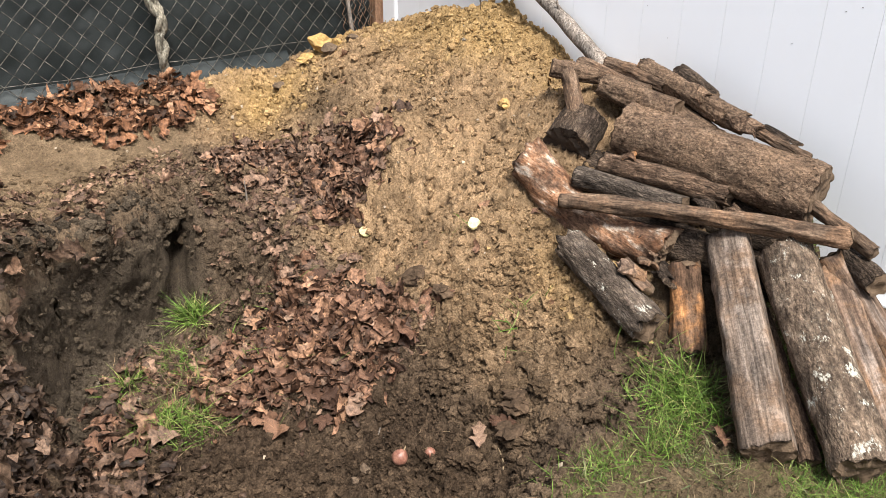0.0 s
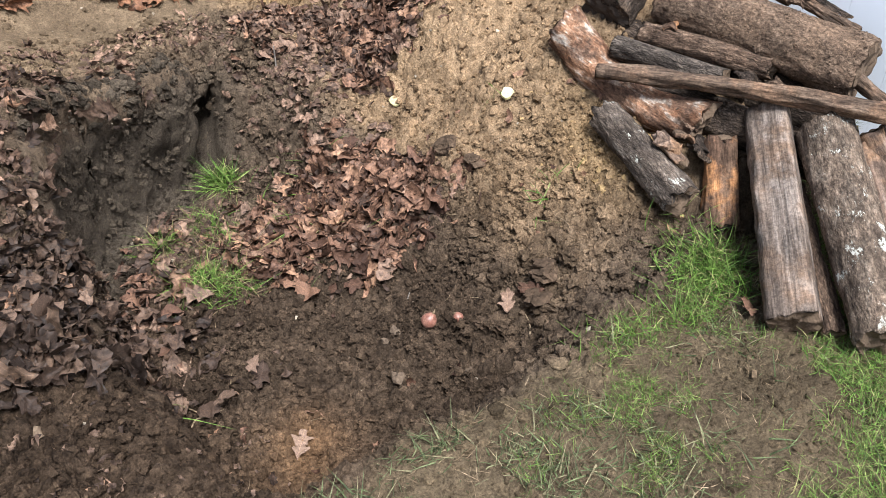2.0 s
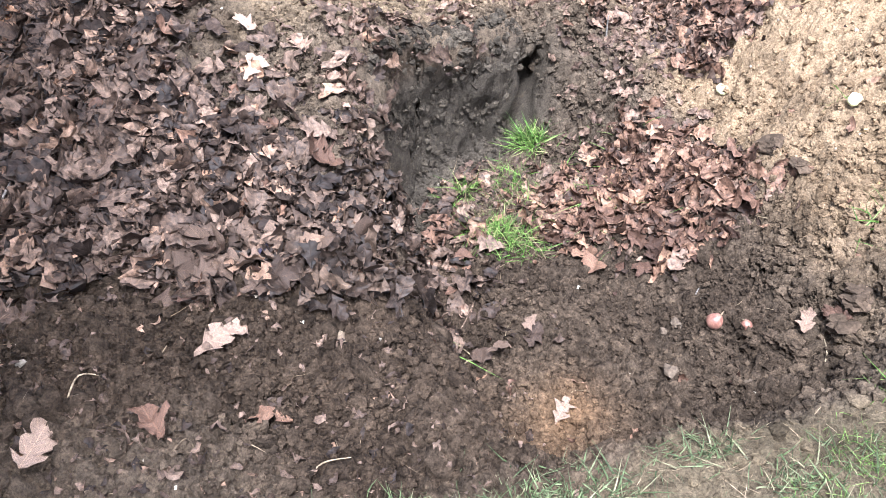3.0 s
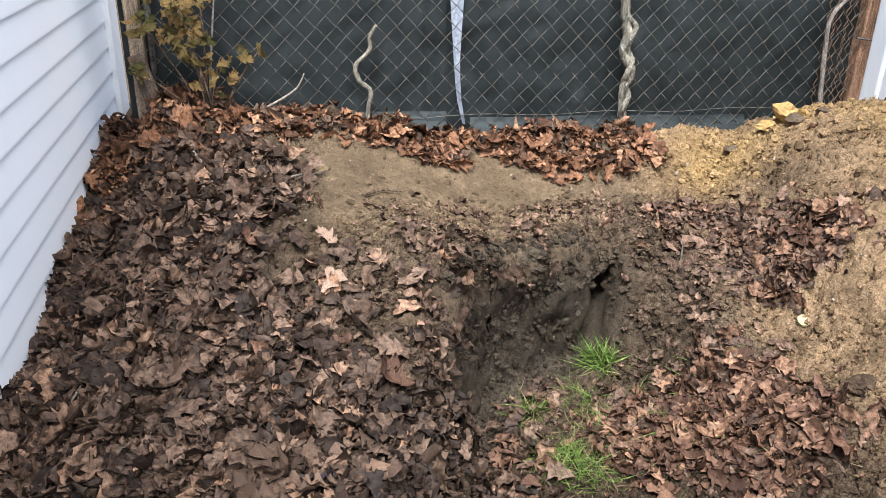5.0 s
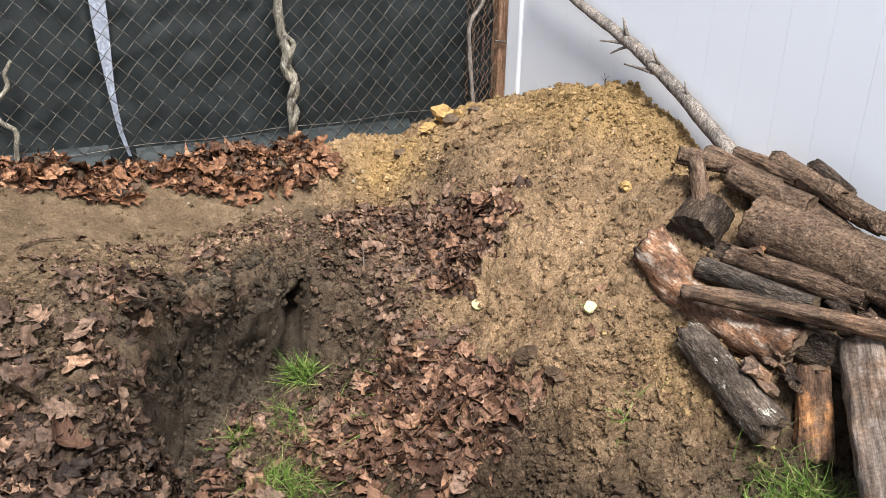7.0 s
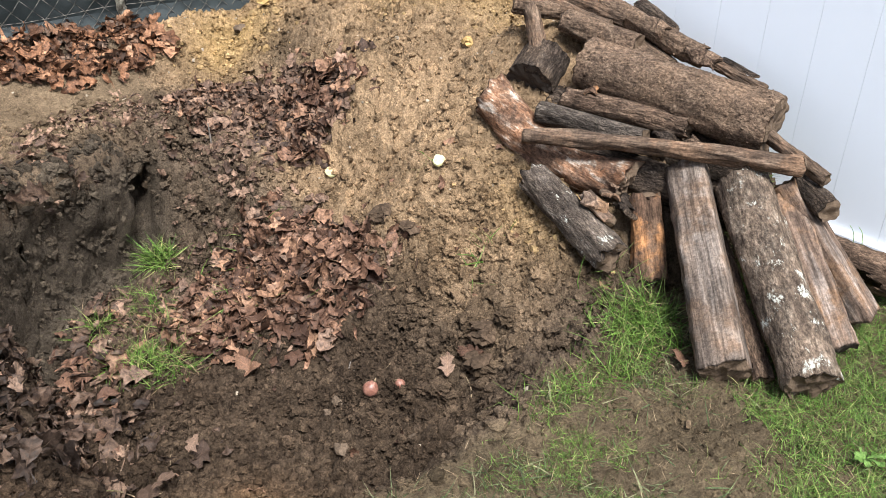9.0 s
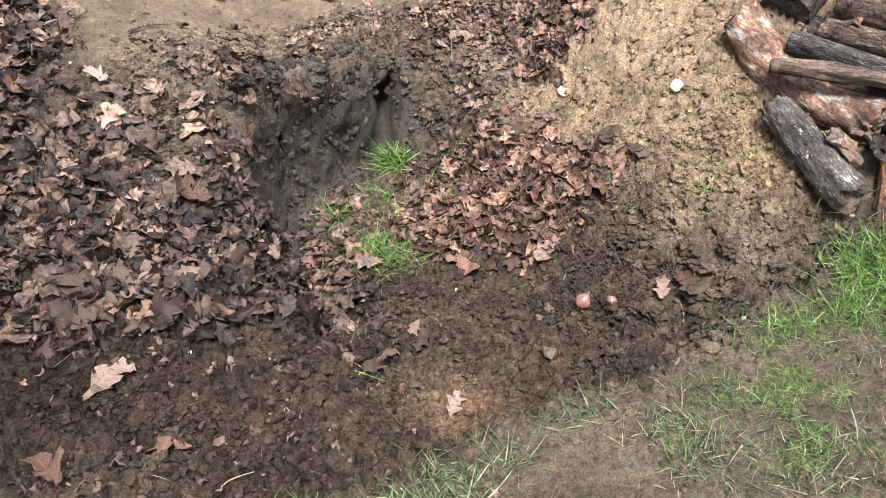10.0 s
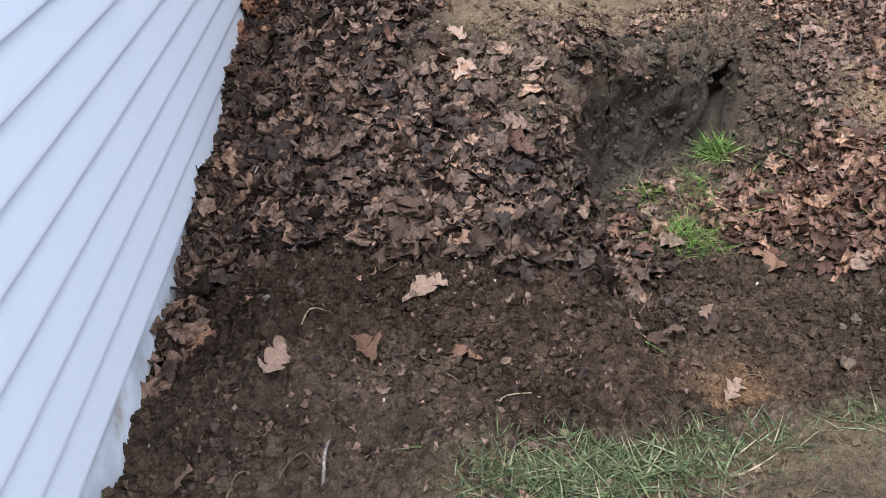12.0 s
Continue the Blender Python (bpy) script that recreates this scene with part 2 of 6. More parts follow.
def noise_node(n, l, coord, scale, detail=6, rough=0.6, stretch=None):
    t = n.new("ShaderNodeTexNoise")
    t.inputs["Scale"].default_value, t.inputs["Detail"].default_value, t.inputs["Roughness"].default_value = scale, detail, rough
    if stretch:
        mp = n.new("ShaderNodeMapping")
        mp.inputs["Scale"].default_value = stretch
        l.new(coord, mp.inputs[0])
        coord = mp.outputs[0]
    l.new(coord, t.inputs["Vector"])
    return t


def mixed(n, l, a, b, factor, blend='MIX'):
    """a and b: sockets or colours; factor: socket or number."""
    x = n.new("ShaderNodeMix")
    x.data_type, x.blend_type = 'RGBA', blend
    for value, slot in ((factor, 0), (a, 6), (b, 7)):
        if isinstance(value, bpy.types.NodeSocket):
            l.new(value, x.inputs[slot])
        else:
            x.inputs[slot].default_value = (*value, 1) if isinstance(value, tuple) else value
    return x.outputs[2]


def bumped(n, l, p, height, strength, distance):
    b = n.new("ShaderNodeBump")
    b.inputs["Strength"].default_value, b.inputs["Distance"].default_value = strength, distance
    l.new(height, b.inputs["Height"])
    l.new(b.outputs[0], p.inputs["Normal"])


def simple(name, stops, scale=8, rough=0.8, bump=0.3, depth=0.003, stretch=None, coord="Object", fine=None, island=0.0, metal=0.0):
    """A surface whose colour runs along stops by noise, with finer grain and relief."""
    m, n, l, p = nodes_of(name)
    tc = n.new("ShaderNodeTexCoord")
    c = tc.outputs[coord]
    a = noise_node(n, l, c, scale, 6, 0.6, stretch)
    b = noise_node(n, l, c, fine or scale * 7, 4, 0.65, stretch)
    r = ramp_node(n, stops)
    l.new(a.outputs[0], r.inputs[0])
    shade = ramp_node(n, [(0.3, (0.55, 0.55, 0.55)), (0.7, (1.25, 1.25, 1.25))])
    l.new(b.outputs[0], shade.inputs[0])
    col = mixed(n, l, r.outputs[0], shade.outputs[0], 1.0, 'MULTIPLY')
    if island:
        g = n.new("ShaderNodeNewGeometry")
        s = ramp_node(n, [(0.0, (1 - island,) * 3), (1.0, (1 + island,) * 3)])
        l.new(g.outputs["Random Per Island"], s.inputs[0])
        col = mixed(n, l, col, s.outputs[0], 1.0, 'MULTIPLY')
    l.new(col, p.inputs["Base Color"])
    p.inputs["Roughness"].default_value, p.inputs["Metallic"].default_value = rough, metal
    p.inputs["Specular IOR Level"].default_value = 0.06 if rough > 0.85 else 0.25
    if bump:
        bumped(n, l, p, b.outputs[0], bump, depth)
    return m


def ground_material():
    """Soil in its several kinds, by the amounts stored on the mesh, each with grain at two sizes that also paints the
    crevices darker.
    """
    m, n, l, p = nodes_of("soil")
    c = n.new("ShaderNodeTexCoord").outputs["Object"]
    big, mid, fine = noise_node(n, l, c, 5, 8, 0.65), noise_node(n, l, c, 38, 8, 0.75), noise_node(n, l, c, 170, 6, 0.8)

    def soil(a, b):
        # mid noise also drives the relief, so crevice shade is painted into the colour
        r = ramp_node(n, [(0.33, a), (0.67, b)])
        l.new(mid.outputs[0], r.inputs[0])
        return r.outputs[0]

    def amount(name):
        a = n.new("ShaderNodeAttribute")
        a.attribute_name = name
        return a.outputs["Fac"]

    col = soil((0.058, 0.042, 0.029), (0.165, 0.122, 0.085))
    col = mixed(n, l, col, soil((0.070, 0.052, 0.032), (0.170, 0.130, 0.082)), amount("lawn"))
    col = mixed(n, l, col, soil((0.200, 0.132, 0.075), (0.430, 0.300, 0.180)), amount("sandy"))
    col = mixed(n, l, col, soil((0.118, 0.085, 0.053), (0.225, 0.165, 0.106)), amount("path"))
    col = mixed(n, l, col, soil((0.265, 0.170, 0.068), (0.46, 0.315, 0.142)), amount("yellow"))
    col = mixed(n, l, col, soil((0.105, 0.062, 0.033), (0.260, 0.155, 0.083)), amount("rust"))
    col = mixed(n, l, col, soil((0.0185, 0.0126, 0.0086), (0.104, 0.072, 0.048)), amount("dark"))
    col = mixed(n, l, col, soil((0.052, 0.042, 0.032), (0.105, 0.085, 0.063)), amount("clay"))
    # fine grain; its dark end adds painted shade in the small pits
    shade = ramp_node(n, [(0.33, (0.45, 0.44, 0.43)), (0.5, (0.95, 0.95, 0.95)), (0.67, (1.42, 1.40, 1.37))])
    l.new(fine.outputs[0], shade.inputs[0])
    col = mixed(n, l, col, shade.outputs[0], 1.0, 'MULTIPLY')
    patch = ramp_node(n, [(0.32, (0.60, 0.585, 0.57)), (0.68, (1.24, 1.22, 1.19))])
    l.new(big.outputs[0], patch.inputs[0])
    col = mixed(n, l, col, patch.outputs[0], 1.0, 'MULTIPLY')
    each = ramp_node(n, [(0.0, (0.60, 0.59, 0.58)), (1.0, (1.35, 1.33, 1.30))])
    l.new(n.new("ShaderNodeNewGeometry").outputs["Random Per Island"], each.inputs[0])
    col = mixed(n, l, col, mixed(n, l, col, each.outputs[0], 1.0, 'MULTIPLY'), amount("loose"))
    l.new(col, p.inputs["Base Color"])
    p.inputs["Roughness"].default_value = 0.95
    p.inputs["Specular IOR Level"].default_value = 0.06
    crumb = n.new("ShaderNodeTexVoronoi")
    crumb.inputs["Scale"].default_value = 130
    l.new(c, crumb.inputs["Vector"])
    lump = ramp_node(n, [(0.0, (1, 1, 1)), (0.75, (0, 0, 0))])
    l.new(crumb.outputs["Distance"], lump.inputs[0])
    h = mixed(n, l, mixed(n, l, mid.outputs[0], fine.outputs[0], 0.45), lump.outputs[0], 0.15)
    bumped(n, l, p, h, 1.0, 0.024)
    return m


def leaf_material(name, stops, rough=0.6, veins=True):
    """Leaf or blade, each with a colour of its own; veins run out from the midrib where the mesh says where on the leaf it is."""
    m, n, l, p = nodes_of(name)

    def maths(op, a, b=0.0):
        k = n.new("ShaderNodeMath")
        k.operation = op
        for value, slot in ((a, 0), (b, 1)):
            if isinstance(value, bpy.types.NodeSocket):
                l.new(value, k.inputs[slot])
            else:
                k.inputs[slot].default_value = value
        return k.outputs[0]

    g = n.new("ShaderNodeNewGeometry")
    o = n.new("ShaderNodeObjectInfo")
    c = n.new("ShaderNodeTexCoord").outputs["Object"]
    r = ramp_node(n, stops)
    l.new(maths('FRACT', maths('ADD', g.outputs["Random Per Island"], o.outputs["Random"])), r.inputs[0])
    t = noise_node(n, l, c, 60, 5, 0.7)
    s = ramp_node(n, [(0.36, (0.36, 0.345, 0.335)), (0.64, (1.48, 1.45, 1.43))])
    l.new(t.outputs[0], s.inputs[0])
    col = mixed(n, l, r.outputs[0], s.outputs[0], 1.0, 'MULTIPLY')
    height = t.outputs[0]
    if veins:
        at = n.new("ShaderNodeAttribute")
        at.attribute_name = "leaf_at"
        xyz = n.new("ShaderNodeSeparateXYZ")
        l.new(at.outputs["Vector"], xyz.inputs[0])
        wide = maths('ABSOLUTE', xyz.outputs[1])
        ribs = maths('PINGPONG', maths('MULTIPLY', maths('SUBTRACT', xyz.outputs[0], maths('MULTIPLY', wide, 0.9)), 7.0), 0.5)
        line = ramp_node(n, [(0.0, (1, 1, 1)), (0.09, (0, 0, 0))])
        l.new(maths('MINIMUM', ribs, maths('MULTIPLY', wide, 5.0)), line.inputs[0])
        col = mixed(n, l, col, mixed(n, l, col, (1.45, 1.40, 1.30), 1.0, 'MULTIPLY'), line.outputs[0])
        height = mixed(n, l, height, line.outputs[0], 0.25)
    l.new(col, p.inputs["Base Color"])
    p.inputs["Roughness"].default_value = rough
    p.inputs["Specular IOR Level"].default_value = 0.12
    bumped(n, l, p, height, 0.6, 0.005)
    return m


def bark_material(name, stops, ridge=(26, 26, 4), lichen=0.0, depth=0.006, streak=None, patchy=0.5, plates=0.0):
    """Bark or weathered wood that runs along the log's own z axis, with stains in patches and crumbs of dirt."""
    m, n, l, p = nodes_of(name)
    c = n.new("ShaderNodeTexCoord").outputs["Object"]
    a = noise_node(n, l, c, 1.0, 9, 0.68, ridge)
    b = noise_node(n, l, c, 1.0, 6, 0.65, tuple(k * 3.3 for k in ridge))
    patch = noise_node(n, l, c, 7, 6, 0.65)
    grit = noise_node(n, l, c, 120, 4, 0.7)
    r = ramp_node(n, stops)
    l.new(a.outputs[0], r.inputs[0])
    s = ramp_node(n, [(0.32, (0.35, 0.35, 0.35)), (0.66, (1.35, 1.35, 1.35))])
    l.new(b.outputs[0], s.inputs[0])
    col = mixed(n, l, r.outputs[0], s.outputs[0], 1.0, 'MULTIPLY')
    if streak:
        f = ramp_node(n, [(0.46, (0, 0, 0)), (0.56, (1, 1, 1))])
        l.new(patch.outputs[0], f.inputs[0])
        other = mixed(n, l, streak, s.outputs[0], 1.0, 'MULTIPLY')
        col = mixed(n, l, col, other, f.outputs[0])
    stain = ramp_node(n, [(0.35, (1 - patchy, 1 - patchy, 1 - patchy)), (0.62, (1.15, 1.13, 1.1))])
    l.new(noise_node(n, l, c, 14, 5, 0.6, (1, 1, 0.5)).outputs[0], stain.inputs[0])
    col = mixed(n, l, col, stain.outputs[0], 1.0, 'MULTIPLY')
    speck = ramp_node(n, [(0.35, (0.6, 0.6, 0.6)), (0.68, (1.25, 1.25, 1.25))])
    l.new(grit.outputs[0], speck.inputs[0])
    col = mixed(n, l, col, speck.outputs[0], 1.0, 'MULTIPLY')
    relief = mixed(n, l, mixed(n, l, a.outputs[0], b.outputs[0], 0.45), grit.outputs[0], 0.25)
    if plates:
        bent = n.new("ShaderNodeVectorMath")
        bent.operation = 'ADD'
        drift = mixed(n, l, (0, 0, 0), noise_node(n, l, c, 30, 3, 0.6).outputs[1], 0.035)
        l.new(c, bent.inputs[0])
        l.new(drift, bent.inputs[1])
        mp = n.new("ShaderNodeMapping")
        mp.inputs["Scale"].default_value = tuple(k * 3.4 for k in ridge)
        l.new(bent.outputs[0], mp.inputs[0])
        v = n.new("ShaderNodeTexVoronoi")
        v.feature = 'DISTANCE_TO_EDGE'
        v.inputs["Scale"].default_value = 1.0
        l.new(mp.outputs[0], v.inputs["Vector"])
        crack = ramp_node(n, [(0.0, (1 - plates,) * 3), (0.22, (1.08, 1.08, 1.08))])
        l.new(v.outputs[0], crack.inputs[0])
        col = mixed(n, l, col, crack.outputs[0], 1.0, 'MULTIPLY')
        relief = mixed(n, l, relief, crack.outputs[0], 0.45)
    if lichen:
        q = noise_node(n, l, c, 1.0, 9, 0.8, (130, 130, 75))
        q2 = noise_node(n, l, c, 15, 4, 0.55)
        add = n.new("ShaderNodeMath")
        add.operation = 'ADD'
        l.new(q.outputs[0], add.inputs[0])
        l.new(q2.outputs[0], add.inputs[1])
        f = ramp_node(n, [(0.592, (0, 0, 0)), (0.612, (1, 1, 1))])
        half = n.new("ShaderNodeMath")
        half.operation = 'MULTIPLY'
        half.inputs[1].default_value = 0.5 + lichen * 0.1
        l.new(add.outputs[0], half.inputs[0])
        l.new(half.outputs[0], f.inputs[0])
        col = mixed(n, l, col, (0.42, 0.41, 0.35), f.outputs[0])
    l.new(col, p.inputs["Base Color"])
    p.inputs["Roughness"].default_value = 0.9
    p.inputs["Specular IOR Level"].default_value = 0.12
    bumped(n, l, p, relief, 1.0, depth * 2)
    return m


def end_material(name, light, dark):
    """Sawn end of a log: rings and radial checks about the z axis."""
    m, n, l, p = nodes_of(name)
    c = n.new("ShaderNodeTexCoord").outputs["Object"]
    w = n.new("ShaderNodeTexWave")
    w.wave_type, w.rings_direction = 'RINGS', 'Z'
    w.inputs["Scale"].default_value, w.inputs["Distortion"].default_value, w.inputs["Detail"].default_value = 45, 3.0, 3
    l.new(c, w.inputs[0])
    t = noise_node(n, l, c, 40, 6, 0.7)
    r = ramp_node(n, [(0.0, dark), (1.0, light)])
    l.new(mixed(n, l, w.outputs[0], t.outputs[0], 0.86), r.inputs[0])
    l.new(r.outputs[0], p.inputs["Base Color"])
    p.inputs["Roughness"].default_value = 0.9
    p.inputs["Specular IOR Level"].default_value = 0.1
    bumped(n, l, p, t.outputs[0], 0.8, 0.006)
    return m


def vinyl_material(name, base, dirt):
    m, n, l, p = nodes_of(name)
    c = n.new("ShaderNodeTexCoord").outputs["Object"]
    t = noise_node(n, l, c, 2.2, 6, 0.6, (1, 1, 0.35))
    s = noise_node(n, l, c, 60, 3, 0.6)
    r = ramp_node(n, [(0.35, tuple(k * dirt for k in base)), (0.65, base)])
    l.new(t.outputs[0], r.inputs[0])
    l.new(r.outputs[0], p.inputs["Base Color"])
    p.inputs["Roughness"].default_value = 0.42
    bumped(n, l, p, s.outputs[0], 0.06, 0.002)
    return m


M_SOIL = ground_material()
M_CLOD = {
    "yellow": simple("yellow_clod", [(0.3, (0.225, 0.147, 0.066)), (0.7, (0.38, 0.258, 0.125))], 14, 0.95, 0.8, 0.006, island=0.22),
    "dark": simple("dark_clod", [(0.3, (0.026, 0.018, 0.012)), (0.7, (0.085, 0.057, 0.037))], 14, 0.95, 0.8, 0.006, island=0.4),
    "grey": simple("grey_clod", [(0.3, (0.105, 0.074, 0.048)), (0.7, (0.21, 0.155, 0.105))], 14, 0.95, 0.8, 0.006, island=0.3),
}
M_LEAF = leaf_material("wet_brown_leaf", [(0.0, (0.020, 0.014, 0.011)), (0.3, (0.050, 0.033, 0.024)), (0.65, (0.094, 0.062, 0.044)), (0.9, (0.146, 0.098, 0.070)), (1.0, (0.215, 0.132, 0.085))], 0.52)
M_LEAF_WET = leaf_material("black_wet_leaf", [(0.0, (0.014, 0.0095, 0.007)), (0.4, (0.034, 0.023, 0.017)), (0.8, (0.062, 0.042, 0.030)), (1.0, (0.10, 0.066, 0.045))], 0.45)
M_LEAF_PURPLE = leaf_material("purple_leaf", [(0.0, (0.030, 0.024, 0.040)), (1.0, (0.055, 0.045, 0.070))], 0.45)
M_LEAF_RED = leaf_material("russet_leaf", [(0.0, (0.034, 0.019, 0.013)), (0.4, (0.098, 0.055, 0.037)), (0.78, (0.165, 0.094, 0.060)), (1.0, (0.25, 0.148, 0.092))], 0.52)
M_LEAF_RUST = leaf_material("rust_red_leaf", [(0.0, (0.030, 0.017, 0.011)), (0.4, (0.105, 0.052, 0.029)), (0.78, (0.195, 0.098, 0.053)), (1.0, (0.29, 0.165, 0.098))], 0.55)
M_LEAF_DRY = leaf_material("dry_brown_leaf", [(0.0, (0.040, 0.026, 0.019)), (0.4, (0.098, 0.063, 0.045)), (0.8, (0.160, 0.104, 0.073)), (1.0, (0.23, 0.147, 0.102))], 0.5)
M_LEAF_PALE = leaf_material("pale_dry_leaf", [(0.0, (0.195, 0.130, 0.093)), (1.0, (0.285, 0.200, 0.147))], 0.6)
M_GRASS = leaf_material("green_grass", [(0.0, (0.046, 0.088, 0.015)), (0.55, (0.100, 0.170, 0.030)), (0.84, (0.155, 0.210, 0.054)), (1.0, (0.25, 0.225, 0.10))], 0.5, False)
M_GRASS_DULL = leaf_material("dusty_green_grass", [(0.0, (0.042, 0.053, 0.022)), (0.5, (0.078, 0.098, 0.041)), (0.8, (0.125, 0.138, 0.068)), (1.0, (0.20, 0.168, 0.10))], 0.6, False)
M_STRAW = leaf_material("dead_grass", [(0.0, (0.095, 0.066, 0.040)), (0.6, (0.175, 0.127, 0.077)), (1.0, (0.29, 0.22, 0.14))], 0.7, False)
M_BARK = bark_material("brown_bark", [(0.3, (0.058, 0.037, 0.026)), (0.5, (0.165, 0.108, 0.073)), (0.7, (0.29, 0.205, 0.146))], (34, 34, 9), plates=0.35)
M_MUD = bark_material("mud_caked_bark", [(0.3, (0.080, 0.052, 0.036)), (0.5, (0.175, 0.118, 0.080)), (0.72, (0.28, 0.198, 0.137))], (40, 40, 30), depth=0.012, streak=(0.195, 0.130, 0.086), patchy=0.3)
M_STICK = bark_material("bare_brown_stick", [(0.3, (0.070, 0.046, 0.032)), (0.5, (0.160, 0.108, 0.074)), (0.72, (0.28, 0.202, 0.145))], (44, 44, 9), depth=0.006, streak=(0.185, 0.115, 0.073))
M_LICHEN = bark_material("lichen_bark", [(0.3, (0.075, 0.053, 0.039)), (0.52, (0.180, 0.133, 0.097)), (0.72, (0.30, 0.24, 0.185))], (40, 40, 18), lichen=0.22, depth=0.009, plates=0.14)
M_GREYWOOD = bark_material("weathered_grey_wood", [(0.3, (0.085, 0.062, 0.048)), (0.5, (0.190, 0.146, 0.116)), (0.72, (0.33, 0.275, 0.235))], (30, 30, 2.2), depth=0.006, streak=(0.165, 0.112, 0.078))
M_GREYBARK = bark_material("dark_grey_furrowed_bark", [(0.3, (0.050, 0.039, 0.031)), (0.5, (0.130, 0.104, 0.083)), (0.72, (0.25, 0.205, 0.170))], (34, 34, 5), depth=0.010, plates=0.35)
M_ORANGE = bark_material("orange_inner_wood", [(0.3, (0.055, 0.032, 0.022)), (0.5, (0.15, 0.090, 0.058)), (0.72, (0.27, 0.17, 0.11))], (30, 30, 5), streak=(0.46, 0.225, 0.098), depth=0.007)
M_PEEL = bark_material("peeling_log_bark", [(0.3, (0.080, 0.044, 0.029)), (0.44, (0.250, 0.125, 0.068)), (0.54, (0.37, 0.225, 0.145)), (0.60, (0.58, 0.48, 0.39)), (0.72, (0.64, 0.55, 0.46))], (34, 34, 10), streak=(0.150, 0.090, 0.060), depth=0.009)
M_REDWOOD = bark_material("reddish_split_wood", [(0.3, (0.088, 0.056, 0.041)), (0.5, (0.205, 0.142, 0.104)), (0.68, (0.38, 0.31, 0.265))], (28, 28, 3.0), streak=(0.225, 0.135, 0.080))
M_DARKBARK = bark_material("dark_bark", [(0.3, (0.028, 0.021, 0.016)), (0.5, (0.085, 0.062, 0.047)), (0.72, (0.180, 0.138, 0.106))], (34, 34, 9), depth=0.010, streak=(0.10, 0.071, 0.050), plates=0.4)
M_CHARRED = bark_material("dark_flecked_bark", [(0.3, (0.050, 0.038, 0.029)), (0.5, (0.125, 0.097, 0.076)), (0.72, (0.25, 0.205, 0.168))], (36, 36, 12), lichen=0.12, depth=0.010, plates=0.2)
M_VINE = bark_material("pale_vine_bark", [(0.3, (0.11, 0.098, 0.075)), (0.5, (0.25, 0.228, 0.180)), (0.72, (0.40, 0.375, 0.31))], (60, 60, 20), depth=0.005, lichen=0.15)
M_TWIG = bark_material("grey_branch_bark", [(0.3, (0.15, 0.12, 0.10)), (0.5, (0.28, 0.24, 0.205)), (0.72, (0.42, 0.38, 0.34))], (60, 60, 18), depth=0.003)
M_END = end_material("sawn_end", (0.19, 0.132, 0.086), (0.040, 0.027, 0.019))
M_END_PALE = end_material("fresh_sawn_end", (0.74, 0.62, 0.52), (0.30, 0.20, 0.135))
M_END_DARK = end_material("dark_sawn_end", (0.085, 0.066, 0.05), (0.022, 0.017, 0.014))
M_VINYL = vinyl_material("white_vinyl", (0.775, 0.79, 0.815), 0.97)
M_SIDING = vinyl_material("white_siding", (0.79, 0.81, 0.84), 0.98)
M_SKIRT = simple("stained_white_board", [(0.30, (0.46, 0.39, 0.30)), (0.40, (0.70, 0.69, 0.67)), (0.48, (0.76, 0.78, 0.80))], 7, 0.6, 0.0, 0.002, fine=3)
M_WIRE = simple("galvanised_wire", [(0.38, (0.035, 0.032, 0.028)), (0.66, (0.235, 0.215, 0.185))], 40, 0.5, 0.0, metal=0.55)
M_RUST = simple("rusty_wire", [(0.3, (0.12, 0.07, 0.045)), (0.7, (0.30, 0.19, 0.12))], 40, 0.7, 0.0, metal=0.2)
M_TARP = simple("black_screen_fabric", [(0.3, (0.009, 0.0118, 0.0118)), (0.7, (0.025, 0.030, 0.030))], 6, 0.55, 0.35, 0.004, fine=700)
M_HEM = simple("grey_hem_fabric", [(0.3, (0.017, 0.022, 0.022)), (0.7, (0.038, 0.046, 0.047))], 6, 0.6, 0.2, 0.002, fine=500)
M_STRIP = simple("white_cloth", [(0.3, (0.22, 0.245, 0.295)), (0.7, (0.37, 0.40, 0.46))], 12, 0.8, 0.3, 0.003)
M_POST = bark_material("brown_post_wood", [(0.3, (0.23, 0.130, 0.078)), (0.5, (0.36, 0.215, 0.135)), (0.72, (0.46, 0.29, 0.19))], (70, 70, 3), depth=0.002)
M_POST_OLD = bark_material("old_post_wood", [(0.3, (0.22, 0.165, 0.115)), (0.5, (0.35, 0.27, 0.195)), (0.72, (0.48, 0.38, 0.29))], (70, 70, 3), depth=0.002)
M_ONION = simple("onion_skin", [(0.3, (0.14, 0.055, 0.038)), (0.7, (0.29, 0.150, 0.105))], 30, 0.35, 0.1, 0.001)
M_FRUIT = simple("pale_cut_fruit", [(0.3, (0.48, 0.42, 0.17)), (0.7, (0.64, 0.59, 0.33))], 30, 0.5, 0.2, 0.002)
M_ROCK = simple("yellow_rock", [(0.3, (0.30, 0.185, 0.07)), (0.7, (0.50, 0.34, 0.14))], 18, 0.9, 0.7, 0.006)
M_STONE = simple("brown_stone", [(0.3, (0.075, 0.053, 0.036)), (0.7, (0.145, 0.106, 0.074))], 18, 0.9, 0.6, 0.005)
M_PEBBLE = simple("pale_pebble", [(0.3, (0.20, 0.155, 0.105)), (0.7, (0.38, 0.315, 0.235))], 30, 0.8, 0.3, 0.002, island=0.4)
M_SHRUB = leaf_material("yellow_green_leaf", [(0.0, (0.066, 0.066, 0.023)), (0.5, (0.118, 0.088, 0.031)), (1.0, (0.175, 0.110, 0.043))], 0.55)
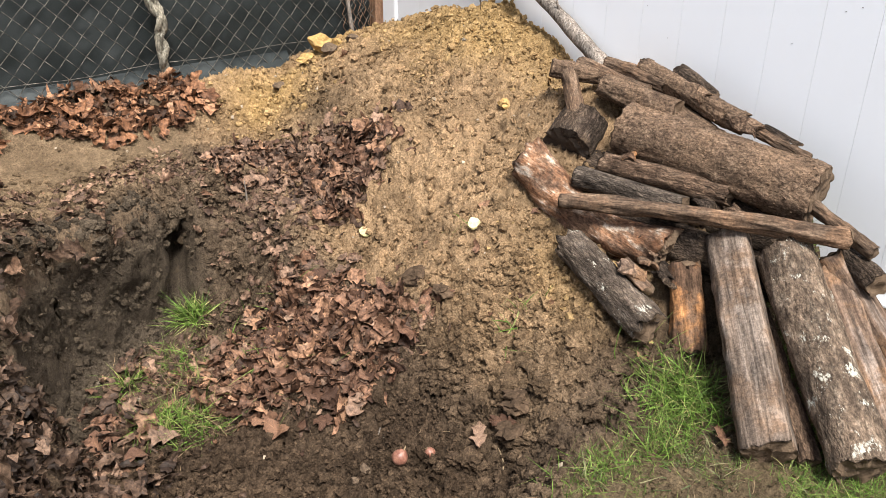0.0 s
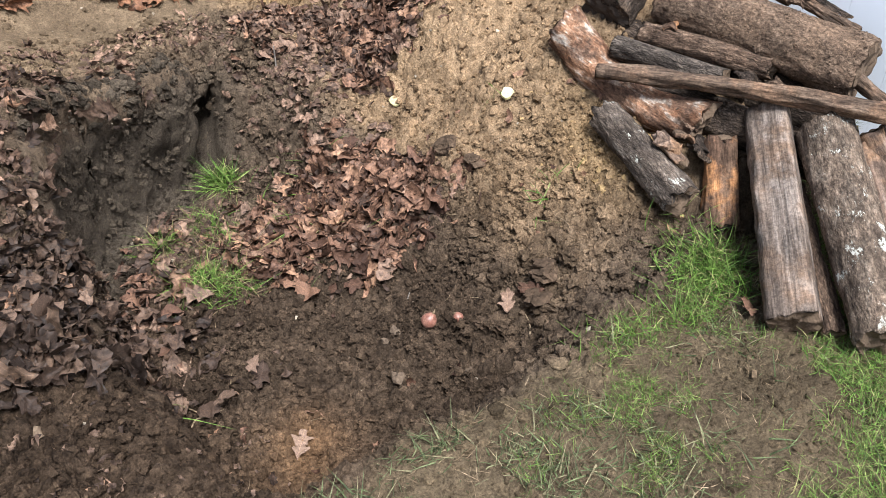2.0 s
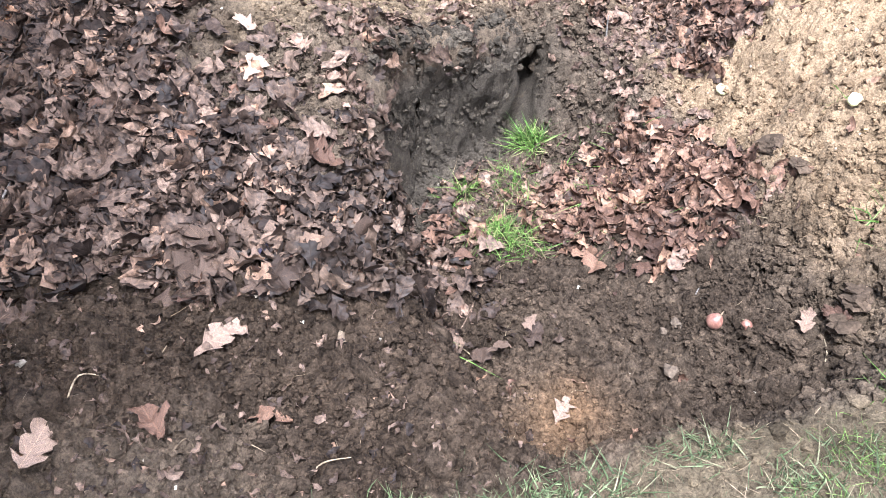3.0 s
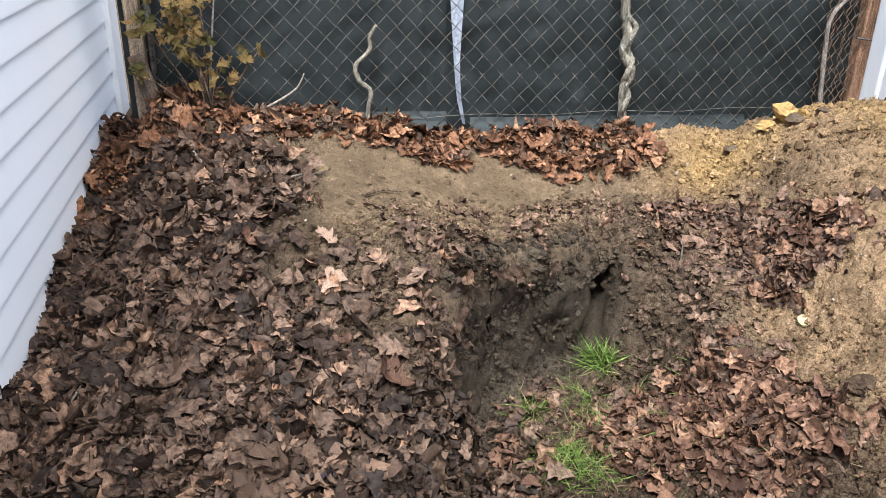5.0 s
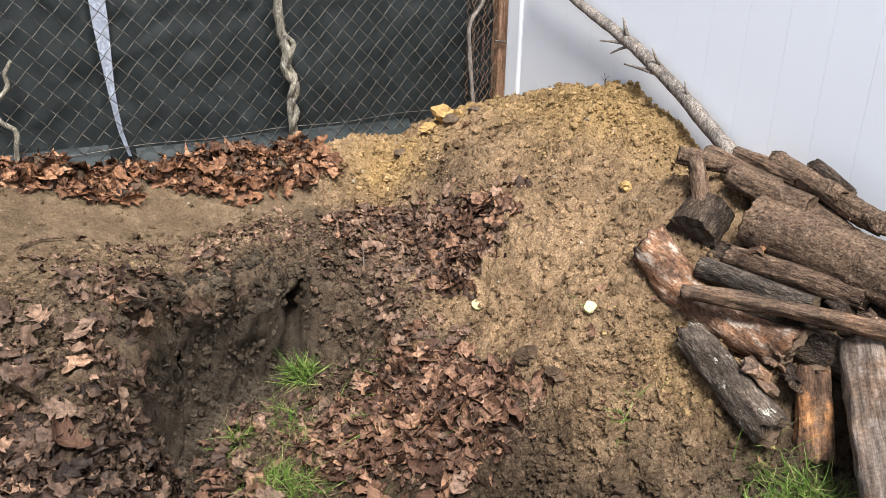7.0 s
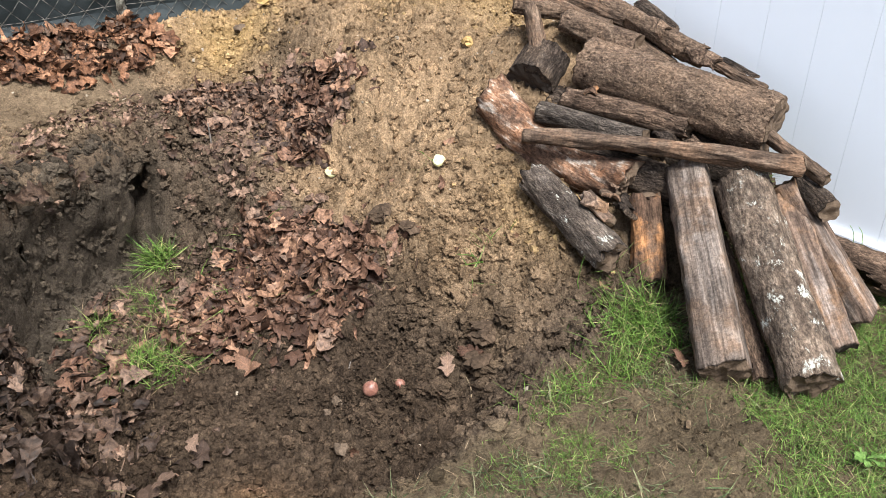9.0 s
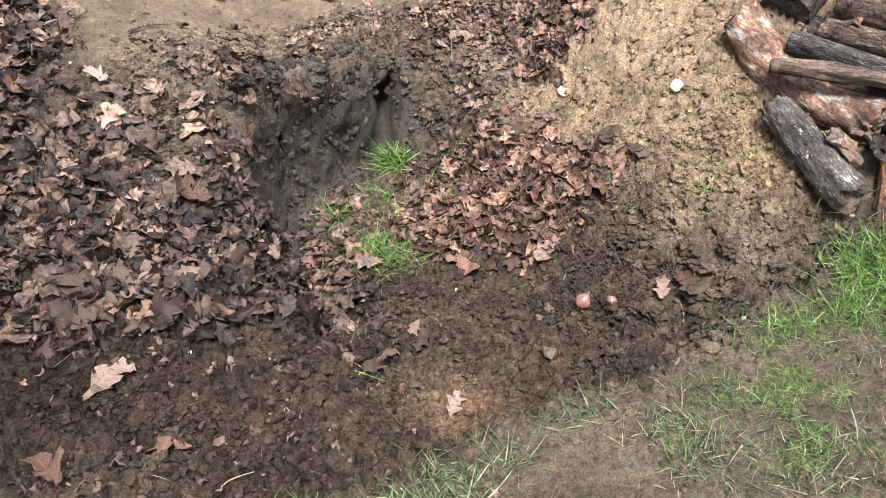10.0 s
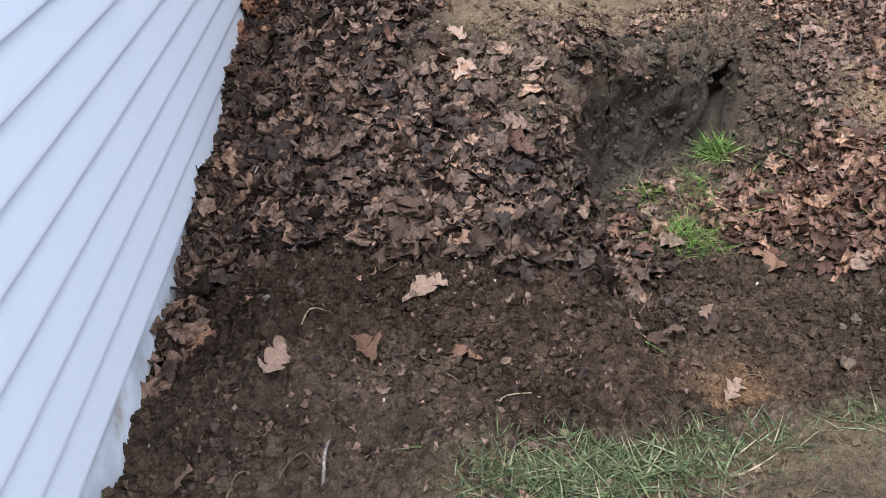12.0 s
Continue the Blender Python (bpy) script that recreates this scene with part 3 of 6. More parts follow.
M_WEED = leaf_material("green_leaf", [(0.0, (0.08, 0.15, 0.03)), (1.0, (0.16, 0.26, 0.07))], 0.5)


# ---- mesh helpers ----
def part(name, bm, material, parent=None, label=""):
    me = bpy.data.meshes.new(name)
    bm.to_mesh(me)
    bm.free()
    me.materials.append(material)
    ob = new(name, me)
    ob.parent = parent
    return tagged(ob, label)


def thing(name, m, label, category, group="", kind=""):
    ob = new(name)
    ob.empty_display_size = 0.05
    ob.matrix_world = m
    return tagged(ob, label, category, group, kind)


def array_mesh(name, verts, faces, material, sm=True):
    """A mesh from arrays: verts n x 3, faces m x 3 or m x 4."""
    me = bpy.data.meshes.new(name)
    verts, faces = np.asarray(verts, np.float32), np.asarray(faces, np.int32)
    k = faces.shape[1]
    me.vertices.add(len(verts))
    me.vertices.foreach_set("co", verts.ravel())
    me.loops.add(faces.size)
    me.loops.foreach_set("vertex_index", faces.ravel())
    me.polygons.add(len(faces))
    me.polygons.foreach_set("loop_start", np.arange(0, faces.size, k, dtype=np.int32))
    me.polygons.foreach_set("loop_total", np.full(len(faces), k, np.int32))
    me.update(calc_edges=True)
    me.validate()
    me.polygons.foreach_set("use_smooth", np.full(len(me.polygons), sm))
    me.materials.append(material)
    return me


def box_bm(bm, lo, hi):
    """Adds a box to bm."""
    v = [bm.verts.new((x, y, z)) for x in (lo[0], hi[0]) for y in (lo[1], hi[1]) for z in (lo[2], hi[2])]
    for f in ((0, 1, 3, 2), (4, 6, 7, 5), (0, 4, 5, 1), (2, 3, 7, 6), (0, 2, 6, 4), (1, 5, 7, 3)):
        bm.faces.new([v[i] for i in f])
    return v


def bevelled_box(lo, hi, w=0.004):
    bm = bmesh.new()
    box_bm(bm, lo, hi)
    bmesh.ops.bevel(bm, geom=bm.edges[:], offset=w, segments=2, affect='EDGES', profile=0.5)
    return bm


def tube_bm(bm, points, radii, sides=8, rough=0.0, seed=0, cap=True):
    """Adds a tube along points to bm, with a radius for each and a lumpy skin."""
    pts = [Vector(p) for p in points]
    rings, side = [], None
    for i, p in enumerate(pts):
        d = (pts[min(i + 1, len(pts) - 1)] - pts[max(i - 1, 0)]).normalized()
        side = d.orthogonal() if side is None else side - d * side.dot(d)
        side.normalize()
        up = d.cross(side)
        ring = []
        for k in range(sides):
            a = 2 * math.pi * k / sides
            r = radii[i] * (1 + rough * noise.noise(Vector((math.cos(a) * 1.3 + seed, math.sin(a) * 1.3, i * 0.7))))
            ring.append(bm.verts.new(p + (side * math.cos(a) + up * math.sin(a)) * r))
        rings.append(ring)
    for a, b in zip(rings, rings[1:]):
        for k in range(sides):
            bm.faces.new((a[k], a[(k + 1) % sides], b[(k + 1) % sides], b[k])).smooth = True
    if cap:
        bm.faces.new(rings[0][::-1])
        bm.faces.new(rings[-1])
    return bm


def merged(name, shapes, which, mats, material, sm=True):
    """One mesh out of many placed copies of a few small shapes. shapes: list of (verts, triangles, and for a leaf the flat places of the verts); which: shape of each copy; mats: n x 4 x 4."""
    vs, fs, ats, start = [], [], [], 0
    for k, (v, f, *flat) in enumerate(shapes):
        own = mats[which == k]
        if not len(own):
            continue
        h = np.c_[v, np.ones(len(v))]
        w = np.einsum("nij,vj->nvi", own, h)[..., :3]
        vs.append(w.reshape(-1, 3))
        fs.append((f[None] + (np.arange(len(own)) * len(v))[:, None, None] + start).reshape(-1, f.shape[1]))
        if flat:
            ats.append(np.tile(flat[0], (len(own), 1)))
        start += len(own) * len(v)
    me = array_mesh(name, np.concatenate(vs), np.concatenate(fs), material, sm)
    if ats:
        me.attributes.new("leaf_at", 'FLOAT_VECTOR', 'POINT').data.foreach_set("vector", np.concatenate(ats).astype(np.float32).ravel())
    return me


def leaf_mesh(name, shape, material):
    return merged(name, [shape], np.zeros(1, int), np.eye(4)[None], material)


def placed(pos, normal, spin, size, tilt):
    """Poses (n x 4 x 4) of small things on the ground: z along the tilted normal, turned by spin, scaled by size."""
    n = np.asarray(normal) + tilt
    n /= np.linalg.norm(n, axis=1)[:, None]
    a = np.c_[np.cos(spin), np.sin(spin), np.zeros(len(spin))]
    x = a - n * (a * n).sum(1)[:, None]
    x /= np.linalg.norm(x, axis=1)[:, None]
    y = np.cross(n, x)
    m = np.zeros((len(pos), 4, 4))
    s = np.asarray(size)
    s = s[:, None] if s.ndim == 1 else s
    m[:, :3, 0], m[:, :3, 1], m[:, :3, 2], m[:, :3, 3], m[:, 3, 3] = x * s[:, :1], y * s[:, -1:], n * s[:, :1], pos, 1
    return m


def slope(x, y, e=0.03):
    gx = (ground_z(x + e, y) - ground_z(x - e, y)) / (2 * e)
    gy = (ground_z(x, y + e) - ground_z(x, y - e)) / (2 * e)
    n = np.stack([-gx, -gy, np.ones_like(gx)], -1)
    return n / np.linalg.norm(n, axis=-1)[..., None]


def scatter(count, x0, x1, y0, y1, density):
    """count random places in a rectangle, kept with the chance that density gives."""
    out = np.zeros((0, 2))
    for _ in range(40):
        p = rng.uniform((x0, y0), (x1, y1), (count * 3, 2))
        out = np.r_[out, p[rng.random(len(p)) < density(p[:, 0], p[:, 1])]]
        if len(out) >= count:
            break
    return out[:count, 0], out[:count, 1]


# ---- the ground ----
def stretched(lo, hi, step, far):
    mid = list(np.arange(lo, hi, step))
    out = [step * 1.35 ** k for k in range(1, 40)]
    reach = [r for r in np.cumsum(out) if r < far]
    return np.array([lo - r for r in reach[::-1]] + mid + [mid[-1] + r for r in reach])


def build_ground():
    xs, ys = stretched(-1.06, 2.46, 0.0070, 80), stretched(0.35, 3.80, 0.0066, 80)
    gx, gy = np.meshgrid(xs, ys)
    verts = np.stack([gx, gy, ground_z(gx, gy)], -1) + lip_shift(gx, gy)
    # uneven relief square to the surface wherever it is steep
    along, up = np.gradient(verts, axis=1), np.gradient(verts, axis=0)
    normal = np.cross(along, up)
    normal /= np.linalg.norm(normal, axis=-1)[..., None] + 1e-12
    steep = ss(0.25, 0.75, 1 - normal[..., 2]) * (np.abs(gx - 0.7) < 1.7) * (np.abs(gy - 2.1) < 1.7)
    relief = 0.022 * vnoise3(verts * 8, 33) + 0.018 * vnoise3(verts * (15, 15, 26), 35) + 0.007 * vnoise3(verts * 45, 36) + 0.004 * vnoise3(verts * 90, 38)
    verts = (verts + normal * (steep * relief)[..., None]).reshape(-1, 3)
    i = np.arange(len(ys) - 1)[:, None] * len(xs) + np.arange(len(xs) - 1)[None]
    faces = np.stack([i, i + 1, i + 1 + len(xs), i + len(xs)], -1).reshape(-1, 4)
    me = array_mesh("ground", verts, faces, M_SOIL)
    q = zones(gx, gy)
    for name in ("lawn", "sandy", "yellow", "path", "dark", "clay", "rust"):
        me.attributes.new(name, 'FLOAT', 'POINT').data.foreach_set("value", np.clip(q[name], 0, 1).astype(np.float32).ravel())
    return tagged(new("ground", me), "dug-over yard soil with a pit and a spoil heap", "ground", kind="structure")


build_ground()


# ---- white vinyl fence ----
def build_vinyl_fence():
    fence = thing("vinyl_fence", pose(2.43, 0, 0), "white vinyl privacy fence beside the log pile", "fence", kind="structure")
    w, lo = 0.168, -4.444
    bm = bmesh.new()
    rows = []
    for z in (0.10, 1.80):
        rows.append([bm.verts.new((x, y, z)) for x, y in ((0.0, 0.0), (0.0, w - 0.0009), (0.022, w - 0.0009), (0.022, 0.0))])
    for k in range(4):
        bm.faces.new((rows[0][k], rows[1][k], rows[1][(k + 1) % 4], rows[0][(k + 1) % 4]))
    bm.faces.new(rows[0])
    bm.faces.new(rows[1][::-1])
    bmesh.ops.recalc_face_normals(bm, faces=bm.faces[:])
    first = part("board", bm, M_VINYL, fence)
    first.location = (0, lo, 0)
    for k in range(1, 47):
        b = new("board", first.data)
        b.parent, b.location = fence, (0, lo + w * k, 0)
    part("bottom_rail", bevelled_box((-0.022, -4.4, -0.06), (0.04, 3.466, 0.128), 0.006), M_VINYL, fence)
    part("top_rail", bevelled_box((-0.018, -4.4, 1.79), (0.04, 3.466, 1.87), 0.006), M_VINYL, fence)
    bm = bevelled_box((-0.006, 3.468, -0.1), (0.115, 3.585, 1.92), 0.012)
    part("corner_post", bm, M_VINYL, fence)
    return fence


build_vinyl_fence()


# ---- house wall with lapped siding ----
def build_house_wall():
    wall = thing("wall_house", pose(-1.003, 0, 0, 0, 0, 0.573), "house wall clad in white lapped vinyl siding", "wall", kind="structure")
    y0, y1, e = -3.5, 4.42, 0.12
    bm = bmesh.new()
    prof = [(-0.012, 0.0), (0.0, 0.002), (0.0, 0.010), (-0.004, 0.055), (-0.012, e + 0.01), (-0.03, e + 0.01), (-0.03, 0.0)]
    ends = [[bm.verts.new((x, y, z)) for x, z in prof] for y in (y0, y1)]
    for k in range(len(prof)):
        bm.faces.new((ends[0][k], ends[0][(k + 1) % len(prof)], ends[1][(k + 1) % len(prof)], ends[1][k]))
    bm.faces.new(ends[0][::-1])
    bm.faces.new(ends[1])
    bmesh.ops.recalc_face_normals(bm, faces=bm.faces[:])
    first = part("siding_course", bm, M_SIDING, wall)
    first.location = (0, 0, 0.05)
    for k in range(1, 22):
        b = new("siding_course", first.data)
        b.parent, b.location = wall, (0, 0, 0.05 + e * k)
    part("skirt_board", bevelled_box((-0.035, y0, -0.30), (-0.010, y1, 0.052), 0.003), M_SKIRT, wall, "dirt-stained white skirt board")
    part("corner_trim", bevelled_box((-0.05, y1 - 0.0, -0.1), (0.022, y1 + 0.20, 2.7), 0.006), M_SIDING, wall)
    part("wall_core", bevelled_box((-0.25, y0, -0.30), (-0.036, y1, 2.75), 0.003), M_SIDING, wall)
    return wall


build_house_wall()


# ---- chain-link fence with dark screen ----
FY, PITCH, RISE = 3.718, 0.0853, 0.0885


def zigzag(phase, dx=PITCH / 2, rise=RISE, turns=15, r=0.0018):
    pts = []
    for k in range(2 * turns + 1):
        side = (k + phase) % 2
        pts.append((side * dx, 0.004 * (1 if k % 2 else -1), k * rise / 2))
    bm = bmesh.new()
    path = []
    for a, b in zip(pts, pts[1:]):
        path += [Vector(a), Vector(a).lerp(Vector(b), 0.1), Vector(a).lerp(Vector(b), 0.9)]
    tube_bm(bm, path + [pts[-1]], [r] * (len(path) + 1), 4, cap=False)
    return bm


def build_chain_link():
    fence = thing("chain_link_fence", pose(0, FY, 0), "galvanised chain-link fence with dark privacy screen behind", "fence", kind="structure")
    z0 = 0.938 - 7 * RISE
    even = part("wire", zigzag(0), M_WIRE, fence)
    odd = part("wire", zigzag(1), M_WIRE, fence)
    first = -15
    even.location, odd.location = (0.52 + first * PITCH, 0, z0), (0.52 + (first + 0.5) * PITCH, 0, z0)
    for k in range(first + 1, 23):
        for src, off in ((even, 0.0), (odd, 0.5)):
            w = new("wire", src.data)
            w.parent = fence
            w.location = (0.52 + (k + off) * PITCH, 0.002 * math.sin(k * 1.7), z0 + 0.006 * math.sin(k * 0.9))
    tight = part("rusty_wire", zigzag(0, 0.024, 0.062, 21, 0.0017), M_RUST, fence)
    tight.location = (2.26, -0.012, z0)
    for k in range(1, 8):
        w = new("rusty_wire", tight.data)
        w.parent = fence
        w.location, w.rotation_euler = (2.26 + 0.021 * k, -0.012 - 0.003 * (k % 3), z0 + 0.021 * (k % 4)), (0, 0.03 * math.sin(k * 2.1), 0)
    bm = bmesh.new()
    tube_bm(bm, [(-0.78 + 0.1 * k, -0.004, 0.455 + 0.006 * math.sin(k)) for k in range(33)], [0.0016] * 33, 5)
    part("tension_wire", bm, M_WIRE, fence)
    return fence


build_chain_link()


def build_screen():
    """Fabric stretched behind the wire, creased, with a lighter hem folded out at the foot."""
    ob = thing("privacy_screen", pose(0, 3.75, 0), "black woven privacy screen tied behind the chain-link fence", "screen", kind="structure")
    xs, zs = np.linspace(-0.86, 2.50, 140), np.linspace(0.30, 1.72, 64)
    gx, gz = np.meshgrid(xs, zs)
    y = 0.016 * fbm(gx * 3.5, gz * 1.0, 71, 3) + 0.011 * fbm(gx * 9 + gz * 4, gz * 7, 73, 3) + 0.015 * np.abs(fbm(gx * 12, gz * 10 - gx * 6, 74, 2))
    y = y + 0.018 * np.exp(-((gx - 0.43) / 0.02) ** 2) - 0.012 * np.exp(-((gx - 0.47) / 0.015) ** 2) + 0.012
    v = np.stack([gx, y, gz], -1).reshape(-1, 3)
    i = np.arange(len(zs) - 1)[:, None] * len(xs) + np.arange(len(xs) - 1)[None]
    f = np.stack([i, i + 1, i + 1 + len(xs), i + len(xs)], -1).reshape(-1, 4)
    v2 = v + (0, 0.003, 0)
    me = array_mesh("fabric", np.r_[v, v2], np.r_[f, f[:, ::-1] + len(v)], M_TARP)
    new("fabric", me).parent = ob
    for k, (x0, x1) in enumerate(((-0.50, 0.49), (0.60, 1.95))):
        xs, ts = np.linspace(x0, x1, 50), np.linspace(0, 1, 8)
        gx, gt = np.meshgrid(xs, ts)
        top = 0.478 - 0.012 * (gx - 0.1) * (k == 0) - (0.035 + 0.018 * (gx - 0.6)) * (k == 1)
        z = top - gt * 0.085 + 0.006 * fbm(gx * 7, gt, 75 + k, 2)
        yy = -0.012 - 0.035 * gt + 0.010 * fbm(gx * 6, gt * 2, 77 + k, 2)
        v = np.stack([gx, yy, z], -1).reshape(-1, 3)
        i = np.arange(7)[:, None] * 50 + np.arange(49)[None]
        f = np.stack([i, i + 1, i + 51, i + 50], -1).reshape(-1, 4)
        me = array_mesh("hem", np.r_[v, v + (0, 0.003, 0)], np.r_[f, f[:, ::-1] + len(v)], M_HEM)
        new("hem", me).parent = ob
    return ob


build_screen()


def post_thing(name, lo, hi, material, label, lean=0.0):
    ob = thing(name, pose(lo[0], lo[1], lo[2], 0, lean, 0), label, "post")
    size = tuple(b - a for a, b in zip(lo, hi))
    bm = bevelled_box((0, 0, 0), size, 0.006)
    bmesh.ops.subdivide_edges(bm, edges=[e for e in bm.edges if e.calc_length() > 0.5], cuts=10)
    for v in bm.verts:
        v.co += 0.003 * noise.noise_vector(v.co * 9)
    part("shaft", bm, material, ob)
    return ob


brown_post = post_thing("fence_post", (2.464, 3.70, 0.20), (2.530, 3.785, 1.74), M_POST, "brown wooden fence post at the end of the chain-link fence", -0.6)
bm = bmesh.new()
tube_bm(bm, [(-0.03, -0.008, 0.585), (0.0, -0.014, 0.580), (0.04, -0.016, 0.574), (0.074, -0.012, 0.566), (0.080, 0.01, 0.565)], [0.005] * 5, 6)
part("tie_wire", bm, M_WIRE, brown_post, "pale metal tie round the post")
post_thing("fence_post", (-0.822, 3.71, 0.25), (-0.762, 3.775, 1.74), M_POST_OLD, "weathered wooden fence post near the house corner", -1.0)
plank = thing("plank", pose(-0.745, 3.66, 0.42, 6, -14, 0), "short grey board leaning on the corner post", "board")
part("board", bevelled_box((0, 0, 0), (0.065, 0.02, 0.34), 0.004), M_GREYWOOD, plank)
pole = thing("metal_pole", pose(-0.742, 3.725, 0.30), "thin galvanised pole beside the wooden corner post", "pole")
bm = bmesh.new()
tube_bm(bm, [(0, 0, 0), (0, 0, 0.7), (0.005, 0, 1.40)], [0.013] * 3, 12)
part("tube", bm, M_WIRE, pole)


def build_strip():
    """A long pale cloth strip hanging between the screen and the wire, narrowing to its foot."""
    ob = thing("cloth_strip", pose(0.53, 3.734, 0), "pale torn cloth strip hanging from the fence", "strip")
    rows = [(1.70, -0.010, 0.034), (1.30, -0.008, 0.033), (0.983, -0.004, 0.031), (0.842, -0.001, 0.023), (0.696, 0.003, 0.0135), (0.60, 0.010, 0.011), (0.52, 0.018, 0.009), (0.41, 0.043, 0.006)]
    bm = bmesh.new()
    front, behind = [], []
    for z, x, w in rows:
        t = np.linspace(-1, 1, 7)
        front.append([bm.verts.new((x + w * k, -0.004 * math.cos(2.2 * k + z * 9), z)) for k in t])
        behind.append([bm.verts.new((x + w * k, 0.003 - 0.004 * math.cos(2.2 * k + z * 9), z)) for k in t])
    for side in (front, behind):
        for a, b in zip(side, side[1:]):
            for k in range(6):
                bm.faces.new((a[k], b[k], b[k + 1], a[k + 1])).smooth = True
    part("cloth", bm, M_STRIP, ob)
    return ob


build_strip()


def stem(name, points, radii, material, label, category="branch", rough=0.25, twigs=(), sides=10):
    base = Vector(points[0])
    ob = thing(name, Matrix.Translation(base), label, category)
    fine, rad = [], []
    pts = [Vector(p) - base for p in points]
    for i in range(len(pts) - 1):
        p0, p1, p2, p3 = pts[max(i - 1, 0)], pts[i], pts[i + 1], pts[min(i + 2, len(pts) - 1)]
        for k in range(5):
            t = k / 5
            fine.append(0.5 * ((2 * p1) + (p2 - p0) * t + (2 * p0 - 5 * p1 + 4 * p2 - p3) * t * t + (3 * p1 - p0 - 3 * p2 + p3) * t ** 3))
            rad.append(radii[i] * (1 - t) + radii[i + 1] * t)
    fine.append(pts[-1])
    rad.append(radii[-1])
    bm = bmesh.new()
    tube_bm(bm, fine, rad, sides, rough, len(points) * 3.7 + points[0][0] * 5)
    main = part("stem", bm, material, ob)
    for a, b, r in twigs:
        bm = bmesh.new()
        a, b = Vector(a) - base, Vector(b) - base
        tube_bm(bm, [a, a.lerp(b, 0.5) + Vector((0, 0.004, 0.003)), b], [r, r * 0.8, r * 0.35], 6, 0.2)
        part("twig", bm, material, main)
    return ob


vy = FY - 0.018
stem("vine", [(1.318, vy, 0.36), (1.310, vy, 0.47), (1.300, vy - 0.006, 0.56), (1.328, vy, 0.63), (1.314, vy - 0.008, 0.68), (1.282, vy, 0.735), (1.300, vy - 0.004, 0.80), (1.288, vy, 0.85), (1.274, vy, 0.92), (1.268, vy, 1.10), (1.276, vy, 1.70)],
     [0.022, 0.020, 0.017, 0.024, 0.021, 0.018, 0.024, 0.021, 0.022, 0.021, 0.018], M_VINE, "thick twisted grey vine climbing the chain-link fence", "vine", 0.5)
stem("vine", [(1.312 + 0.015 * math.cos(2.1 * k), vy - 0.012 + 0.014 * math.sin(2.1 * k), 0.38 + 0.052 * k) if k < 10 else (1.272 + 0.016 * math.cos(3 * k), vy - 0.012, 0.38 + 0.052 * k) for k in range(14)],
     [0.013, 0.013, 0.014, 0.013, 0.014, 0.013, 0.013, 0.014, 0.012, 0.012, 0.011, 0.010, 0.009, 0.007], M_VINE, "slimmer grey vine twined round the thick one", "vine", 0.4)
stem("vine", [(0.134, vy, 0.44), (0.138, vy, 0.51), (0.148, vy, 0.58), (0.100, vy, 0.625), (0.086, vy, 0.69), (0.146, vy, 0.755), (0.146, vy, 0.81), (0.176, vy, 0.858)],
     [0.011, 0.010, 0.010, 0.011, 0.009, 0.009, 0.008, 0.006], M_VINE, "short crooked pale vine stub on the fence", "vine", 0.4, [((0.095, vy, 0.64), (0.072, vy - 0.01, 0.70), 0.005)])
stem("vine", [(2.318, vy - 0.012, 0.40), (2.300, vy - 0.012, 0.52), (2.276, vy - 0.012, 0.72), (2.274, vy - 0.012, 0.88), (2.35, vy - 0.012, 0.99), (2.40, vy - 0.012, 1.2), (2.40, vy - 0.012, 1.6)],
     [0.012, 0.011, 0.011, 0.010, 0.009, 0.008, 0.006], M_TWIG, "thin grey vine beside the brown fence post", "vine", 0.35)
stem("twig", [(-0.39, vy - 0.02, 0.478), (-0.30, vy - 0.01, 0.52), (-0.226, vy, 0.556), (-0.165, vy, 0.60), (-0.133, vy, 0.66)], [0.006, 0.005, 0.005, 0.004, 0.003], M_TWIG, "bare curved twig caught in the fence", "twig", 0.2, sides=7)
bx = 2.372
stem("dead_branch", [(bx - 0.02, 1.93, 0.575), (bx - 0.005, 2.05, 0.635), (bx, 2.156, 0.690), (bx, 2.336, 0.797), (bx, 2.488, 0.872), (bx, 2.635, 0.938), (bx, 2.827, 1.005), (bx - 0.01, 3.02, 1.083), (bx - 0.02, 3.30, 1.22)],
     [0.036, 0.032, 0.029, 0.027, 0.026, 0.025, 0.022, 0.020, 0.014], M_TWIG, "grey dead branch leaning against the white vinyl fence", "branch", 0.18,
     [((bx, 2.64, 0.94), (bx - 0.02, 2.665, 1.035), 0.011), ((bx, 2.655, 0.93), (bx - 0.05, 2.76, 0.93), 0.008), ((bx, 2.63, 0.925), (bx - 0.04, 2.70, 0.885), 0.007),
      ((bx, 2.45, 0.87), (bx - 0.04, 2.465, 0.945), 0.007), ((bx, 2.44, 0.84), (bx - 0.04, 2.61, 0.858), 0.010), ((bx, 2.285, 0.775), (bx - 0.03, 2.285, 0.85), 0.006)])


# ---- logs ----
def small_blob(seed):
    """An angular crumb of soil: verts and triangles."""
    r = np.random.default_rng(seed + 900)
    bm = bmesh.new()
    box_bm(bm, (-0.7, -0.7, -0.5), (0.7, 0.7, 0.5))
    for v in bm.verts:
        v.co += Vector(r.normal(0, 0.24, 3))
    bmesh.ops.triangulate(bm, faces=bm.faces[:])
    bm.verts.index_update()
    vs = np.array([v.co[:] for v in bm.verts])
    fs = np.array([[v.index for v in f.verts] for f in bm.faces])
    bm.free()
    return vs, fs


